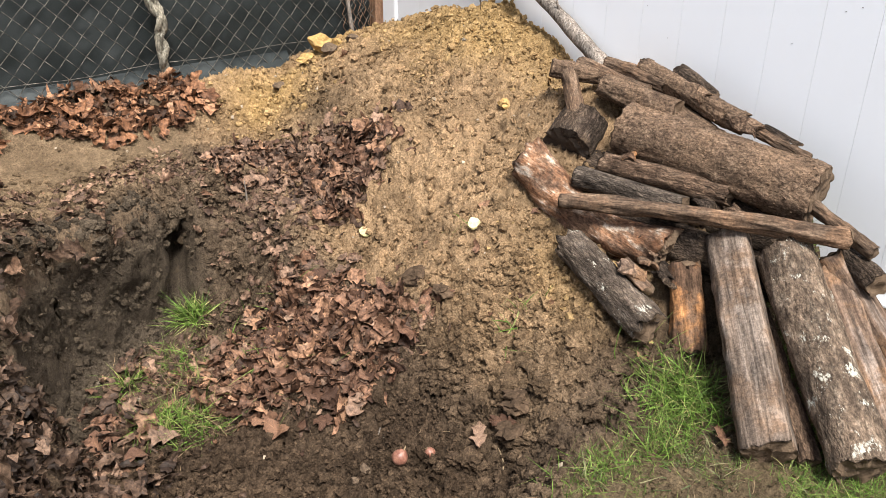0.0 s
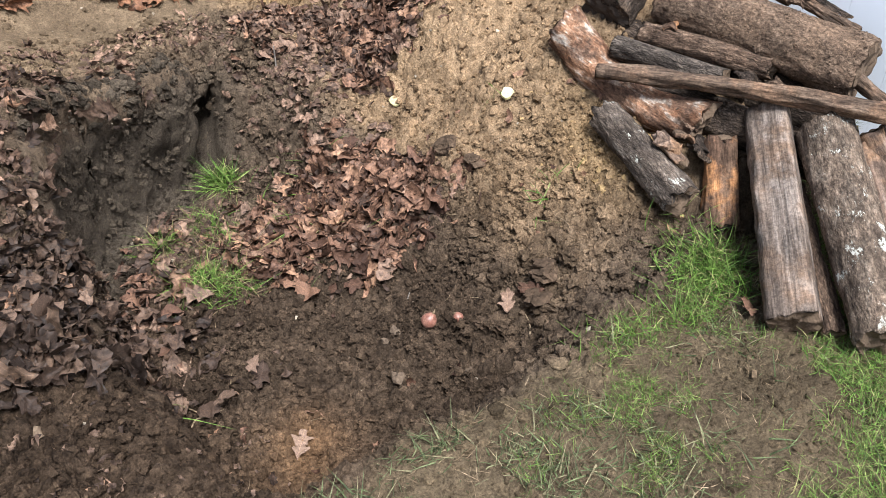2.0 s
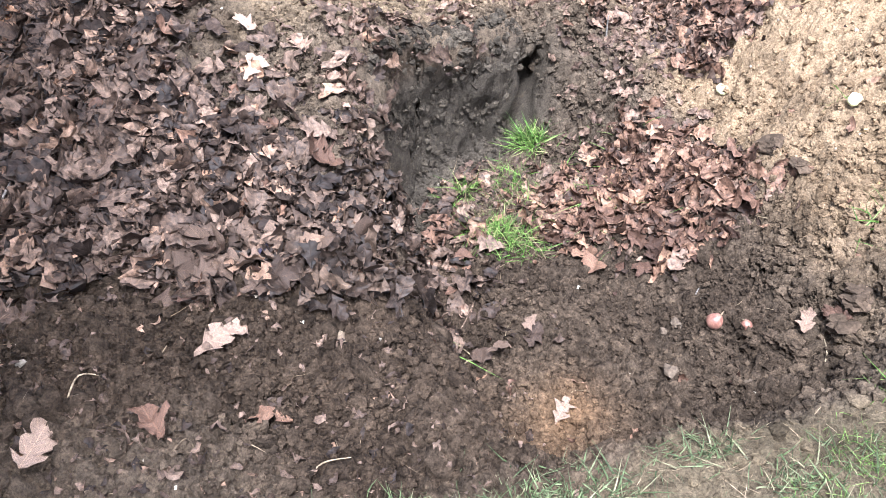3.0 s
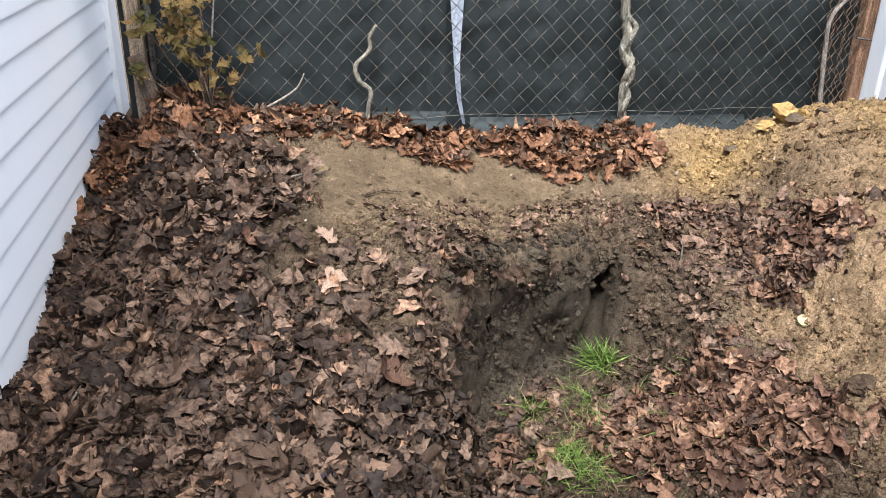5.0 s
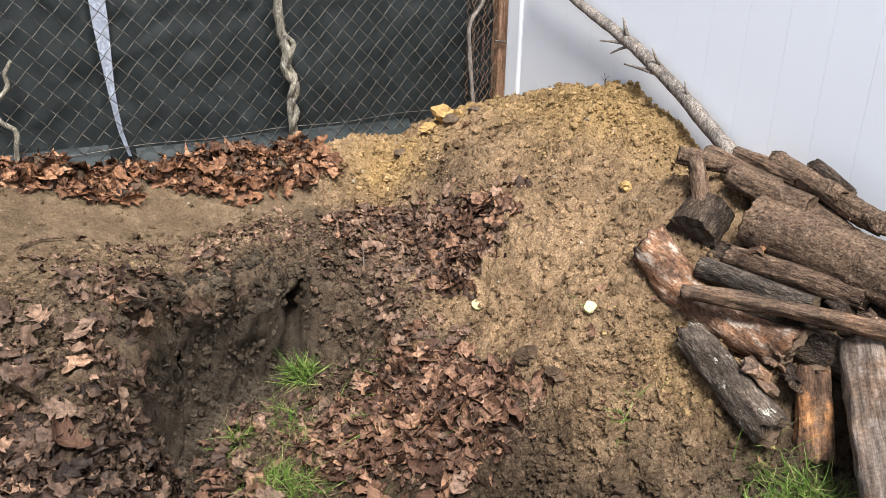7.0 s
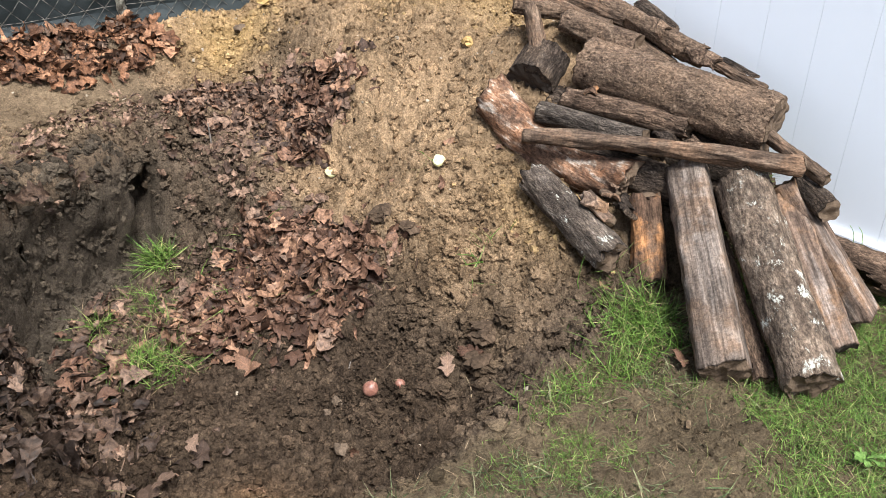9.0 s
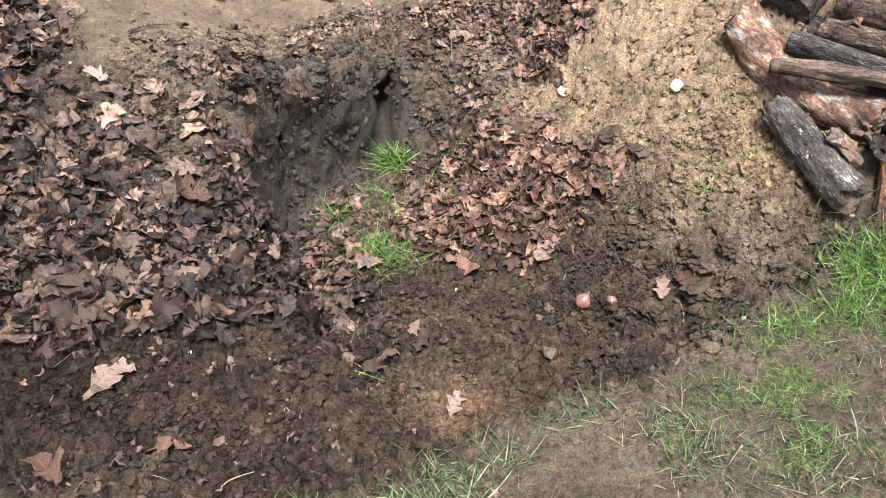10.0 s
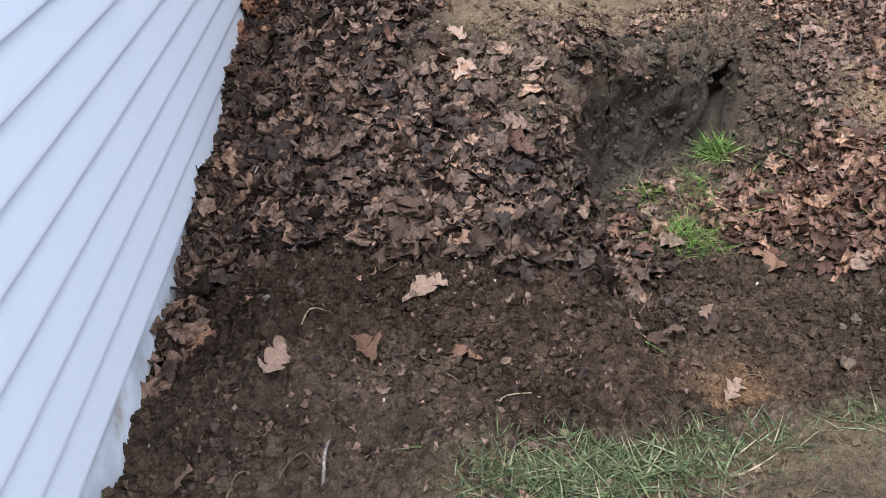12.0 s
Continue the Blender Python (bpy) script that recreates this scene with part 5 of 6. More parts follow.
strew_lumps("turned_crumbs", CRUMBS, 4500, (1.0, 1.9, 1.1, 2.1), lambda x, y: np.exp(-(((x - 1.45) / 0.28) ** 2 + ((y - 1.5) / 0.3) ** 2)), (0.003, 0.011), None, "broken crumbs at the corner of the pit", 0.25)
ramp = lambda x, y: np.exp(-(((x - 1.18) / 0.2) ** 2 + ((y - 2.62) / 0.28) ** 2))  # noqa: E731
strew_lumps("ramp_crumbs", CRUMBS, 3000, (0.7, 1.7, 1.9, 3.1), ramp, (0.004, 0.016), None, "broken crumbs on the side of the pit", 0.25)


strew_lumps("lawn_crumbs", CRUMBS, 3500, (-0.9, 1.8, 0.45, 1.15), lambda x, y: zones(x, y)["lawn"] * (0.2 + 0.8 * (fbm(x * 5, y * 5, 98, 2) > 0)), (0.002, 0.009), None, "soil crumbs on the worn lawn", 0.3)


def fence_specks():
    r = np.random.default_rng(77)
    m = np.zeros((16, 4, 4))
    for k in range(16):
        size = r.uniform(0.0012, 0.0035)
        m[k] = np.array(Matrix.Translation((2.433, r.uniform(1.0, 2.0), r.uniform(0.72, 1.0))) @ Matrix.Diagonal((0.004, size, size * r.uniform(0.6, 1.6), 1)))
    return stuff("dirt_specks", merged("dirt_specks", CRUMBS, r.integers(0, 12, 16), m, M_CLOD["dark"], False), "dark specks of splashed dirt on the vinyl fence", "dirt")


fence_specks()


# ---- fallen leaves ----
def strew_leaves(count, area, density, sizes, material, lift, tilt, name, label, singles=0, shapes=None):
    shapes = shapes or (MATTED if sizes[1] > 0.065 else SCRAPS)
    x, y = scatter(count, *area, lambda x, y: density(x, y) * (1 - zones(x, y)["clay"]))
    n = slope(x, y)
    s = rng.uniform(sizes[0], sizes[1], len(x))
    pos = np.c_[x, y, ground_z(x, y)] + n * rng.uniform(0.002, lift, len(x))[:, None] + lip_shift(x, y)
    m = placed(pos, n, rng.uniform(0, 6.28, len(x)), s, rng.normal(0, tilt, (len(x), 3)))
    kinds = rng.integers(0, len(shapes), len(x))
    order = np.argsort(np.hypot(x - 0.2, y - 0.9))
    own, rest = order[:singles], order[singles:]
    heap = stuff(name, merged(name, shapes, kinds[rest], m[rest], material, True), label, "leaves")
    data = {}
    for k in own:
        kind = int(kinds[k])
        if kind not in data:
            data[kind] = leaf_mesh("leaf", shapes[kind], material)
        leaf = new("leaf", data[kind])
        leaf.parent = heap
        leaf.matrix_world = Matrix(m[k].tolist())
    return heap


bank = lambda x, y: zones(x, y)["bank"] * (1 - ss(3.3, 3.5, y))  # noqa: E731
strew_leaves(5400, (-1.02, 0.6, 1.35, 3.7), bank, (0.045, 0.125), M_LEAF, 0.045, 0.42, "leaf_litter", "matted wet brown leaves on the bank by the house", 230)
strew_leaves(420, (-1.02, 0.6, 1.35, 3.7), bank, (0.04, 0.10), M_LEAF_RED, 0.035, 0.5, "leaf_litter", "brighter russet leaves on top of the bank")
strew_leaves(3000, (-1.02, 0.6, 1.35, 3.7), bank, (0.03, 0.10), M_LEAF_WET, 0.045, 0.7, "leaf_litter", "torn shreds of wet leaf matted on the bank", 0, SHREDS)
strew_leaves(5000, (-1.02, 0.7, 1.35, 3.7), lambda x, y: bank(x, y) ** 1.3, (0.015, 0.045), M_LEAF, 0.040, 0.6, "leaf_litter", "broken leaf scraps matted on the bank")
edge = lambda x, y: zones(x, y)["bank"] * np.maximum(ss(3.40, 3.52, y), 0.7 * ss(2.9, 3.3, y) * (1 - ss(-0.5, -0.3, x))) * (0.15 + 0.85 * (y < 3.70) + 0.85 * (x < -0.8)) * (1 - 0.85 * np.exp(-((x + 0.03) / 0.13) ** 2))  # noqa: E731
strew_leaves(2000, (-1.02, 1.7, 2.9, 4.15), edge, (0.03, 0.10), M_LEAF_RUST, 0.03, 0.5, "leaf_litter", "drifted russet leaves along the foot of the fence", 0, SHREDS)
strew_leaves(900, (-1.02, 1.7, 2.9, 4.15), edge, (0.05, 0.12), M_LEAF_RUST, 0.03, 0.45, "leaf_litter", "whole russet leaves along the foot of the fence")
strew_leaves(500, (-1.02, 1.7, 2.9, 4.15), edge, (0.04, 0.10), M_LEAF, 0.025, 0.45, "leaf_litter", "dark leaves mixed in at the foot of the fence")
strew_leaves(760, (0.3, 1.8, 1.6, 3.3), lambda x, y: zones(x, y)["bed"] * (1 - ss(2.45, 2.65, y - 0.4 * (x - 1.2))), (0.045, 0.115), M_LEAF_RED, 0.035, 0.45, "leaf_litter", "russet leaves lying in the pit", 60)
strew_leaves(650, (0.3, 1.9, 2.3, 3.3), lambda x, y: zones(x, y)["bed"] * ss(2.4, 2.6, y), (0.035, 0.095), M_LEAF_DRY, 0.018, 0.32, "leaf_litter", "dark leaves packed on the flank of the heap")
strew_leaves(700, (0.3, 1.8, 1.6, 3.3), lambda x, y: zones(x, y)["bed"], (0.03, 0.09), M_LEAF_RED, 0.030, 0.6, "leaf_litter", "torn russet leaf shreds in the pit", 0, SHREDS)
strew_leaves(260, (0.7, 1.7, 1.9, 3.1), ramp, (0.025, 0.075), M_LEAF_DRY, 0.02, 0.4, "leaf_litter", "scattered leaves on the side of the pit")
strew_leaves(380, (0.3, 1.8, 1.6, 3.3), lambda x, y: zones(x, y)["bed"], (0.04, 0.10), M_LEAF_DRY, 0.02, 0.34, "leaf_litter", "dark wet leaves mixed into the pit litter")
strew_leaves(1300, (0.3, 1.9, 1.6, 3.3), lambda x, y: zones(x, y)["bed"], (0.015, 0.05), M_LEAF, 0.026, 0.5, "leaf_litter", "broken leaf scraps in and about the pit")
rim = lambda x, y: np.exp(-((inside(x, y) + 0.03) / 0.035) ** 2) * ss(1.9, 2.3, y) * (1 - ss(1.35, 1.5, x))  # noqa: E731
ridge = lambda x, y: np.exp(-((inside(x, y) + 0.16) / 0.12) ** 2) * ss(2.0, 2.2, y) * (1 - ss(1.2, 1.35, x))  # noqa: E731
strew_leaves(520, (-0.3, 1.4, 1.9, 3.4), lambda x, y: ridge(x, y) * (0.15 + 0.85 * (fbm(x * 5, y * 5, 99, 2) > 0.05)), (0.02, 0.07), M_LEAF_DRY, 0.012, 0.4, "leaf_litter", "torn leaves trodden into the soil behind the pit", 0, SHREDS)
strew_lumps("ridge_clods", CLODS, 700, (-0.3, 1.4, 1.9, 3.4), ridge, (0.006, 0.024), None, "grey-brown clods on the ridge behind the pit", 0.3)
strew_lumps("ridge_crumbs", CRUMBS, 5000, (-0.3, 1.4, 1.9, 3.4), ridge, (0.003, 0.012), None, "loose grey-brown crumbs on the ridge behind the pit", 0.25)
strew_leaves(130, (-0.25, 0.22, 1.5, 1.9), lambda x, y: np.exp(-((x - 0.02) / 0.10) ** 2 - ((y - 1.67) / 0.07) ** 2), (0.05, 0.10), M_LEAF_WET, 0.05, 0.5, "leaf_litter", "thick clump of wet leaves hanging over the edge of the pit")
strew_leaves(260, (-1.02, -0.80, 1.25, 3.3), lambda x, y: (1 - ss(-0.98, -0.84, x)) * ss(1.3, 1.6, y) * (0.3 + 0.7 * (fbm(y * 6, x, 97, 2) > 0)), (0.04, 0.10), M_LEAF_DRY, 0.05, 0.8, "leaf_litter", "curled brown leaves heaped along the foot of the house wall")
flank = lambda x, y: np.exp(-((inside(x, y) - 0.08) / 0.11) ** 2) * ss(1.68, 1.85, y) * (1 - ss(2.15, 2.35, y)) * (1 - ss(0.45, 0.6, x))  # noqa: E731
strew_leaves(420, (-0.1, 0.7, 1.5, 2.4), flank, (0.03, 0.09), M_LEAF_WET, 0.03, 0.5, "leaf_litter", "torn leaves slipping down the side of the pit", 0, SHREDS)
strew_leaves(60, (-0.1, 0.7, 1.5, 2.4), flank, (0.05, 0.09), M_LEAF_WET, 0.03, 0.5, "leaf_litter", "brown leaves on the side of the pit")
strew_leaves(240, (0.1, 1.5, 1.9, 3.1), lambda x, y: rim(x, y) * (fbm(x * 6, y * 6, 95, 2) > 0.0), (0.025, 0.075), M_LEAF_DRY, 0.035, 0.8, "leaf_litter", "leaf mat overhanging the cut edge of the pit")
strew_lumps("rim_clods", SOFT_CLODS, 260, (0.05, 1.5, 1.6, 3.1), rim, (0.008, 0.034), None, "broken clods along the cut edge of the pit", 0.28)
side = lambda x, y: np.exp(-((inside(x, y) - 0.02) / 0.06) ** 2) * (1 - ss(1.2, 1.4, x)) * ss(1.25, 1.5, y)  # noqa: E731
strew_lumps("face_clods", CLODS, 700, (-0.2, 1.4, 1.2, 3.1), side, (0.005, 0.024), None, "dark clods clinging to the pit side", 0.3)
strew_leaves(700, (-1.0, 0.4, 0.75, 1.6), lambda x, y: 0.3 + 0.7 * (fbm(x * 5, y * 5, 96, 2) > 0), (0.012, 0.040), M_LEAF, 0.008, 0.45, "leaf_litter", "scattered leaf scraps on the dark soil")
strew_leaves(120, (0.2, 2.0, 1.2, 3.3), lambda x, y: 0.5 + 0 * x, (0.02, 0.06), M_LEAF_RED, 0.008, 0.4, "leaf_litter", "scattered leaf scraps about the pit")


def single_leaf(x, y, size, spin, material, label, shape=0, tilt=(0, 0, 0), lift=0.030):
    xa, ya = np.array([x]), np.array([y])
    n = slope(xa, ya)
    m = placed(np.c_[xa, ya, ground_z(xa, ya) + lift], n, np.array([spin]), np.array([size]), np.array([tilt], float))[0]
    ob = new("dead_leaf", leaf_mesh("dead_leaf", LEAVES[shape], material))
    ob.matrix_world = Matrix(m.tolist())
    return tagged(ob, label, "leaf", "single fallen leaves")


single_leaf(-0.274, 1.475, 0.125, 0.3, M_LEAF_PALE, "large pale dry leaf with torn edges on dark soil", 1)
single_leaf(-0.196, 1.275, 0.100, 2.9, M_LEAF_RED, "curled russet leaf on dark soil", 3, (0.3, 0, 0))
single_leaf(-0.650, 1.280, 0.105, 1.2, M_LEAF_PALE, "cupped tan leaf on dark soil", 6, (0.2, -0.2, 0))
single_leaf(-0.420, 1.285, 0.095, 2.0, M_LEAF_RED, "crumpled brown leaf on dark soil", 9, (0.1, 0.3, 0))
single_leaf(0.568, 1.440, 0.085, 0.8, M_LEAF_PALE, "pale pinkish leaf at the bottom of the pit", 4, (-0.2, -0.2, 0))
single_leaf(0.030, 1.617, 0.100, 0.4, M_LEAF_RED, "orange-brown leaf hanging on the bank edge", 2, (0.4, -0.6, 0))
single_leaf(-0.915, 1.520, 0.110, 1.4, M_LEAF_RED, "folded brown leaf against the house skirt", 0, (0.5, -0.3, 0), 0.03)
single_leaf(-0.975, 1.802, 0.110, 0.2, M_LEAF_PALE, "tan leaf against the house skirt", 5, (0.3, -0.3, 0), 0.03)
single_leaf(-0.837, 0.997, 0.075, 0.4, M_LEAF_PALE, "yellowish curled leaf near the wall", 8)
single_leaf(-0.099, 2.560, 0.100, 2.2, M_LEAF_PALE, "pale torn leaf on top of the bank", 7)
single_leaf(-0.102, 2.332, 0.105, 1.0, M_LEAF_PALE, "star-shaped tan leaf on the bank", 10)
single_leaf(1.292, 2.359, 0.095, 0.9, M_LEAF_RED, "star-shaped russet leaf in the pit", 10)
single_leaf(0.943, 2.231, 0.085, 1.9, M_LEAF_RED, "bright orange-brown leaf in the pit", 12, (0, -0.5, 0), 0.025)
single_leaf(1.609, 0.880, 0.085, 0.7, M_LEAF_RED, "orange-brown leaf by the leaning grey log", 11, (0.2, -0.3, 0), 0.02)
single_leaf(2.269, 0.562, 0.090, 1.5, M_LEAF, "dark crumpled leaf in the grass", 13, (0.6, -0.4, 0), 0.03)
single_leaf(0.991, 3.641, 0.130, 1.2, M_LEAF_RED, "curled russet leaf standing at the fence foot", 14, (1.2, -0.6, 0), 0.05)
single_leaf(-0.304, 1.965, 0.120, 0.6, M_LEAF_PALE, "large orange-tan leaf lying on the bank", 12, (0, -0.2, 0), 0.03)
single_leaf(0.027, 2.027, 0.120, 2.6, M_LEAF_RED, "brown leaf draped over the bank edge", 15, (0.5, -0.4, 0), 0.03)


single_leaf(-0.140, 1.730, 0.060, 0.5, M_LEAF_PURPLE, "dark purple folded leaf on the leaf bank", 3, (0.3, -0.5, 0), 0.05)
single_leaf(-0.060, 1.745, 0.045, 2.1, M_LEAF_PURPLE, "small dark purple leaf on the leaf bank", 9, (0.2, -0.5, 0), 0.05)
single_leaf(1.330, 1.400, 0.085, 2.4, M_LEAF_RED, "brown leaf caught on a clod at the pit corner", 5, (-0.2, -0.3, 0), 0.045)
single_leaf(1.255, 1.420, 0.075, 0.9, M_LEAF_PALE, "torn pale leaf in the clods at the pit corner", 2, (0.1, -0.4, 0), 0.035)
single_leaf(0.330, 1.700, 0.065, 1.9, M_LEAF_PALE, "crumpled pinkish leaf among roots on the pit side", 6, (-0.3, -0.5, 0), 0.03)


# ---- grass ----
def strew_grass(count, area, density, heights, material, label, spread=0.35, name="grass"):
    x, y = scatter(count, *area, density)
    s = rng.uniform(heights[0], heights[1], len(x))
    up = np.tile([0.0, 0.0, 1.0], (len(x), 1))
    pos = np.c_[x, y, ground_z(x, y) - 0.004]
    m = placed(pos, up, rng.uniform(0, 6.28, len(x)), s, rng.normal(0, spread, (len(x), 3)) * (1, 1, 0.2))
    shapes = FLAT_BLADES if material is M_GRASS_DULL else BLADES
    return stuff(name, merged(name, shapes, rng.integers(0, len(shapes), len(x)), m, material, True), label, "grass")


def tuft(cx, cy, rx, ry):
    return lambda x, y: np.exp(-(((x - cx) / rx) ** 2 + ((y - cy) / ry) ** 2))


lush = lambda x, y: (1 - ss(-0.10, 0.07, y - 0.45 - 0.5 * (x - 1.2) - 0.35 * ss(1.75, 2.1, x) + 0.16 * fbm(x * 6, y * 6, 91, 3))) * (0.25 + 0.75 * ss(-0.4, 0.1, fbm(x * 11, y * 11, 94, 2)))  # noqa: E731
strew_grass(30000, (0.9, 2.42, 0.1, 1.3), lush, (0.018, 0.052), M_GRASS, "short bright green lawn grass beside the logs", 0.45)
thin = lambda x, y: (zones(x, y)["lawn"] > 0.6) * ss(-0.35, 0.0, x) * (0.06 + 0.94 * ss(0.10, 0.35, fbm(x * 6, y * 6, 92, 2)))  # noqa: E731
strew_grass(3600, (0.7, 1.7, 0.45, 1.1), lambda x, y: (np.exp(-(((x - 1.18 - 0.5 * (y - 0.85)) / 0.13) ** 2 + ((y - 0.80) / 0.2) ** 2)) + 0.35 * thin(x, y)) * ss(-0.2, 0.25, fbm(x * 12, y * 12, 93, 2)), (0.012, 0.040), M_GRASS, "thin green grass on the worn lawn", 0.7)
strew_grass(5000, (-0.4, 1.7, 0.1, 1.15), thin, (0.010, 0.036), M_GRASS_DULL, "thin trampled green grass on bare soil", 0.8)
strew_grass(7000, (-1.0, 1.9, 0.1, 1.15), lambda x, y: (zones(x, y)["lawn"] > 0.5) * 0.6, (0.012, 0.05), M_STRAW, "dry straw-coloured grass on bare soil", 1.3, "dead_grass")
strew_grass(1300, (-0.9, 2.2, 0.8, 3.4), lambda x, y: 0.5 + 0 * x, (0.015, 0.06), M_STRAW, "dry straw and rootlets on the soil", 2.0, "dead_grass")
for cx, cy, rx, ry, count, lo, hi, label in (
        (0.95, 2.77, 0.032, 0.05, 330, 0.055, 0.11, "green grass tuft under the cut bank"),
        (0.66, 2.23, 0.085, 0.07, 900, 0.035, 0.085, "green grass tuft on the pit floor"),
        (0.60, 2.54, 0.035, 0.03, 160, 0.04, 0.09, "small green grass tuft in the pit"),
        (0.79, 2.52, 0.05, 0.11, 380, 0.03, 0.07, "flattened green grass in the pit"),
        (1.68, 1.07, 0.09, 0.09, 1100, 0.03, 0.09, "tall green grass at the foot of the logs"),
        (1.50, 0.98, 0.10, 0.06, 420, 0.025, 0.07, "green grass along the pit edge"),
        (1.28, 1.01, 0.08, 0.04, 260, 0.02, 0.07, "green grass overhanging the pit edge"),
        (0.69, 0.98, 0.05, 0.03, 110, 0.015, 0.035, "green grass tuft on the pit rim"),
        (0.34, 0.95, 0.11, 0.045, 750, 0.012, 0.033, "green grass along the near pit rim"),
        (0.00, 0.93, 0.15, 0.06, 1500, 0.012, 0.033, "green grass on the near pit rim"),
        (0.82, 0.88, 0.05, 0.04, 130, 0.012, 0.032, "small grass tuft on bare soil"),
        (0.83, 0.76, 0.06, 0.05, 180, 0.012, 0.032, "grass tuft on bare soil"),
        (1.53, 1.60, 0.05, 0.03, 26, 0.06, 0.12, "sprig of grass on the slope"),
        (1.62, 1.96, 0.03, 0.03, 14, 0.02, 0.06, "tiny green sprig on the slope"),
        (0.29, 1.77, 0.015, 0.02, 9, 0.06, 0.12, "pulled grass clump on the pit side"),
        (1.02, 2.35, 0.16, 0.2, 160, 0.03, 0.10, "sparse grass among the pit leaves")):
    strew_grass(count, (cx - 3 * rx, cx + 3 * rx, cy - 3 * ry, cy + 3 * ry), tuft(cx, cy, rx, ry), (lo, hi * 1.1), M_GRASS_DULL if cy < 1.01 and cx < 1.0 else M_GRASS, label, 0.8, "grass_tuft")
strew_grass(500, (0.55, 1.0, 2.05, 2.7), tuft(0.78, 2.35, 0.14, 0.2), (0.03, 0.10), M_STRAW, "dry grass on the pit floor", 1.2, "dead_grass")


# ---- loose things ----
def lump_thing(name, x, y, size, material, label, category, seed, squash=(1, 1, 1), lift=0.35, spin=0.0, z=None):
    v, f = (SOFT_CLODS if name == "soil_lump" else CLODS)[seed % 8]
    v = v * size * np.array(squash)
    ob = new(name, array_mesh(name, v, f, material, name == "nut_shell"))
    base = float(ground_z(np.array(x), np.array(y))) if z is None else z
    ob.matrix_world = pose(x, y, base + size * lift, 0, 0, spin)
    return tagged(ob, label, category)


lump_thing("rock", 1.985, 3.460, 0.072, M_ROCK, "yellow sandstone lump on top of the heap", "rock", 0, (1.2, 0.8, 0.85), 0.55, 20)
lump_thing("rock", 1.915, 3.470, 0.060, M_ROCK, "flat yellow sandstone lump on the heap crest", "rock", 1, (1.3, 0.8, 0.5), 0.4, 40)
lump_thing("stone", 1.775, 3.500, 0.036, M_STONE, "grey-brown stone on the heap crest", "stone", 2, (1.3, 0.9, 0.8), 0.5)
lump_thing("stone", 1.980, 3.370, 0.038, M_STONE, "brown stone lump on the heap", "stone", 3)
lump_thing("stone", 2.050, 3.420, 0.030, M_ROCK, "small yellow stone on the heap", "stone", 4)
lump_thing("stone", 2.090, 3.340, 0.030, M_STONE, "small brown stone on the heap", "stone", 5)
lump_thing("stone", 2.044, 2.226, 0.026, M_ROCK, "pale yellow stone on the slope", "stone", 1)
lump_thing("stone", 0.906, 1.476, 0.026, M_STONE, "pale stone in the pit", "stone", 2)
lump_thing("stone", 0.993, 1.621, 0.020, M_STONE, "brown stone in the pit", "stone", 3, (0.7, 1.2, 0.9))
lump_thing("stone", 0.953, 1.616, 0.018, M_STONE, "small brown stone in the pit", "stone", 4)
lump_thing("soil_lump", 1.434, 1.969, 0.040, M_CLOD["dark"], "black leaf-caked clod on the slope", "soil", 4, (1.4, 1.0, 0.7), 0.25, 30)
lump_thing("soil_lump", 1.442, 1.833, 0.030, M_CLOD["dark"], "small black clod on the slope", "soil", 1, (1.2, 1.0, 0.7), 0.25)
lump_thing("soil_lump", 1.384, 1.398, 0.034, M_CLOD["dark"], "broken dark clod beside the pit", "soil", 2, (1.3, 1.0, 0.8), 0.3)
lump_thing("soil_lump", 1.342, 1.362, 0.042, M_CLOD["dark"], "large dark clod at the pit edge", "soil", 0, (1.3, 1.0, 0.7), 0.2)
lump_thing("soil_lump", 1.402, 1.412, 0.036, M_CLOD["dark"], "dark broken clod at the pit edge", "soil", 3, (1.2, 0.9, 0.7), 0.2)
lump_thing("soil_lump", 1.196, 1.456, 0.022, M_CLOD["dark"], "dark clod in the pit", "soil", 2)
lump_thing("soil_lump", -0.018, 1.493, 0.032, M_CLOD["grey"], "round clod below the leaf bank", "soil", 5)


def build_onion(x, y, r, label, spin):
    xa = float(ground_z(np.array(x), np.array(y)))
    ob = thing("onion", pose(x, y, xa + r * 0.6, 25, 15, spin), label, "onion")
    bm = bmesh.new()
    bmesh.ops.create_uvsphere(bm, u_segments=24, v_segments=16, radius=r)
    for v in bm.verts:
        h = v.co.z / r
        if h > 0.6:
            v.co.z += r * 1.1 * (h - 0.6) ** 2
        a = math.atan2(v.co.y, v.co.x)
        v.co.xy *= 1 + 0.025 * math.cos(7 * a)
    for f in bm.faces:
        f.smooth = True
    bulb = part("bulb", bm, M_ONION, ob)
    bm = bmesh.new()
    tube_bm(bm, [(0, 0, r * 1.05), (0.002, 0.001, r * 1.35), (0.008, 0.002, r * 1.6)], [r * 0.16, r * 0.10, r * 0.05], 8, 0.3)
    part("dry_neck", bm, M_STRAW, bulb)
    return ob


build_onion(1.076, 1.564, 0.024, "whole red-skinned onion half buried in the pit", 40)
build_onion(1.171, 1.542, 0.017, "small red onion in the pit soil", 200)


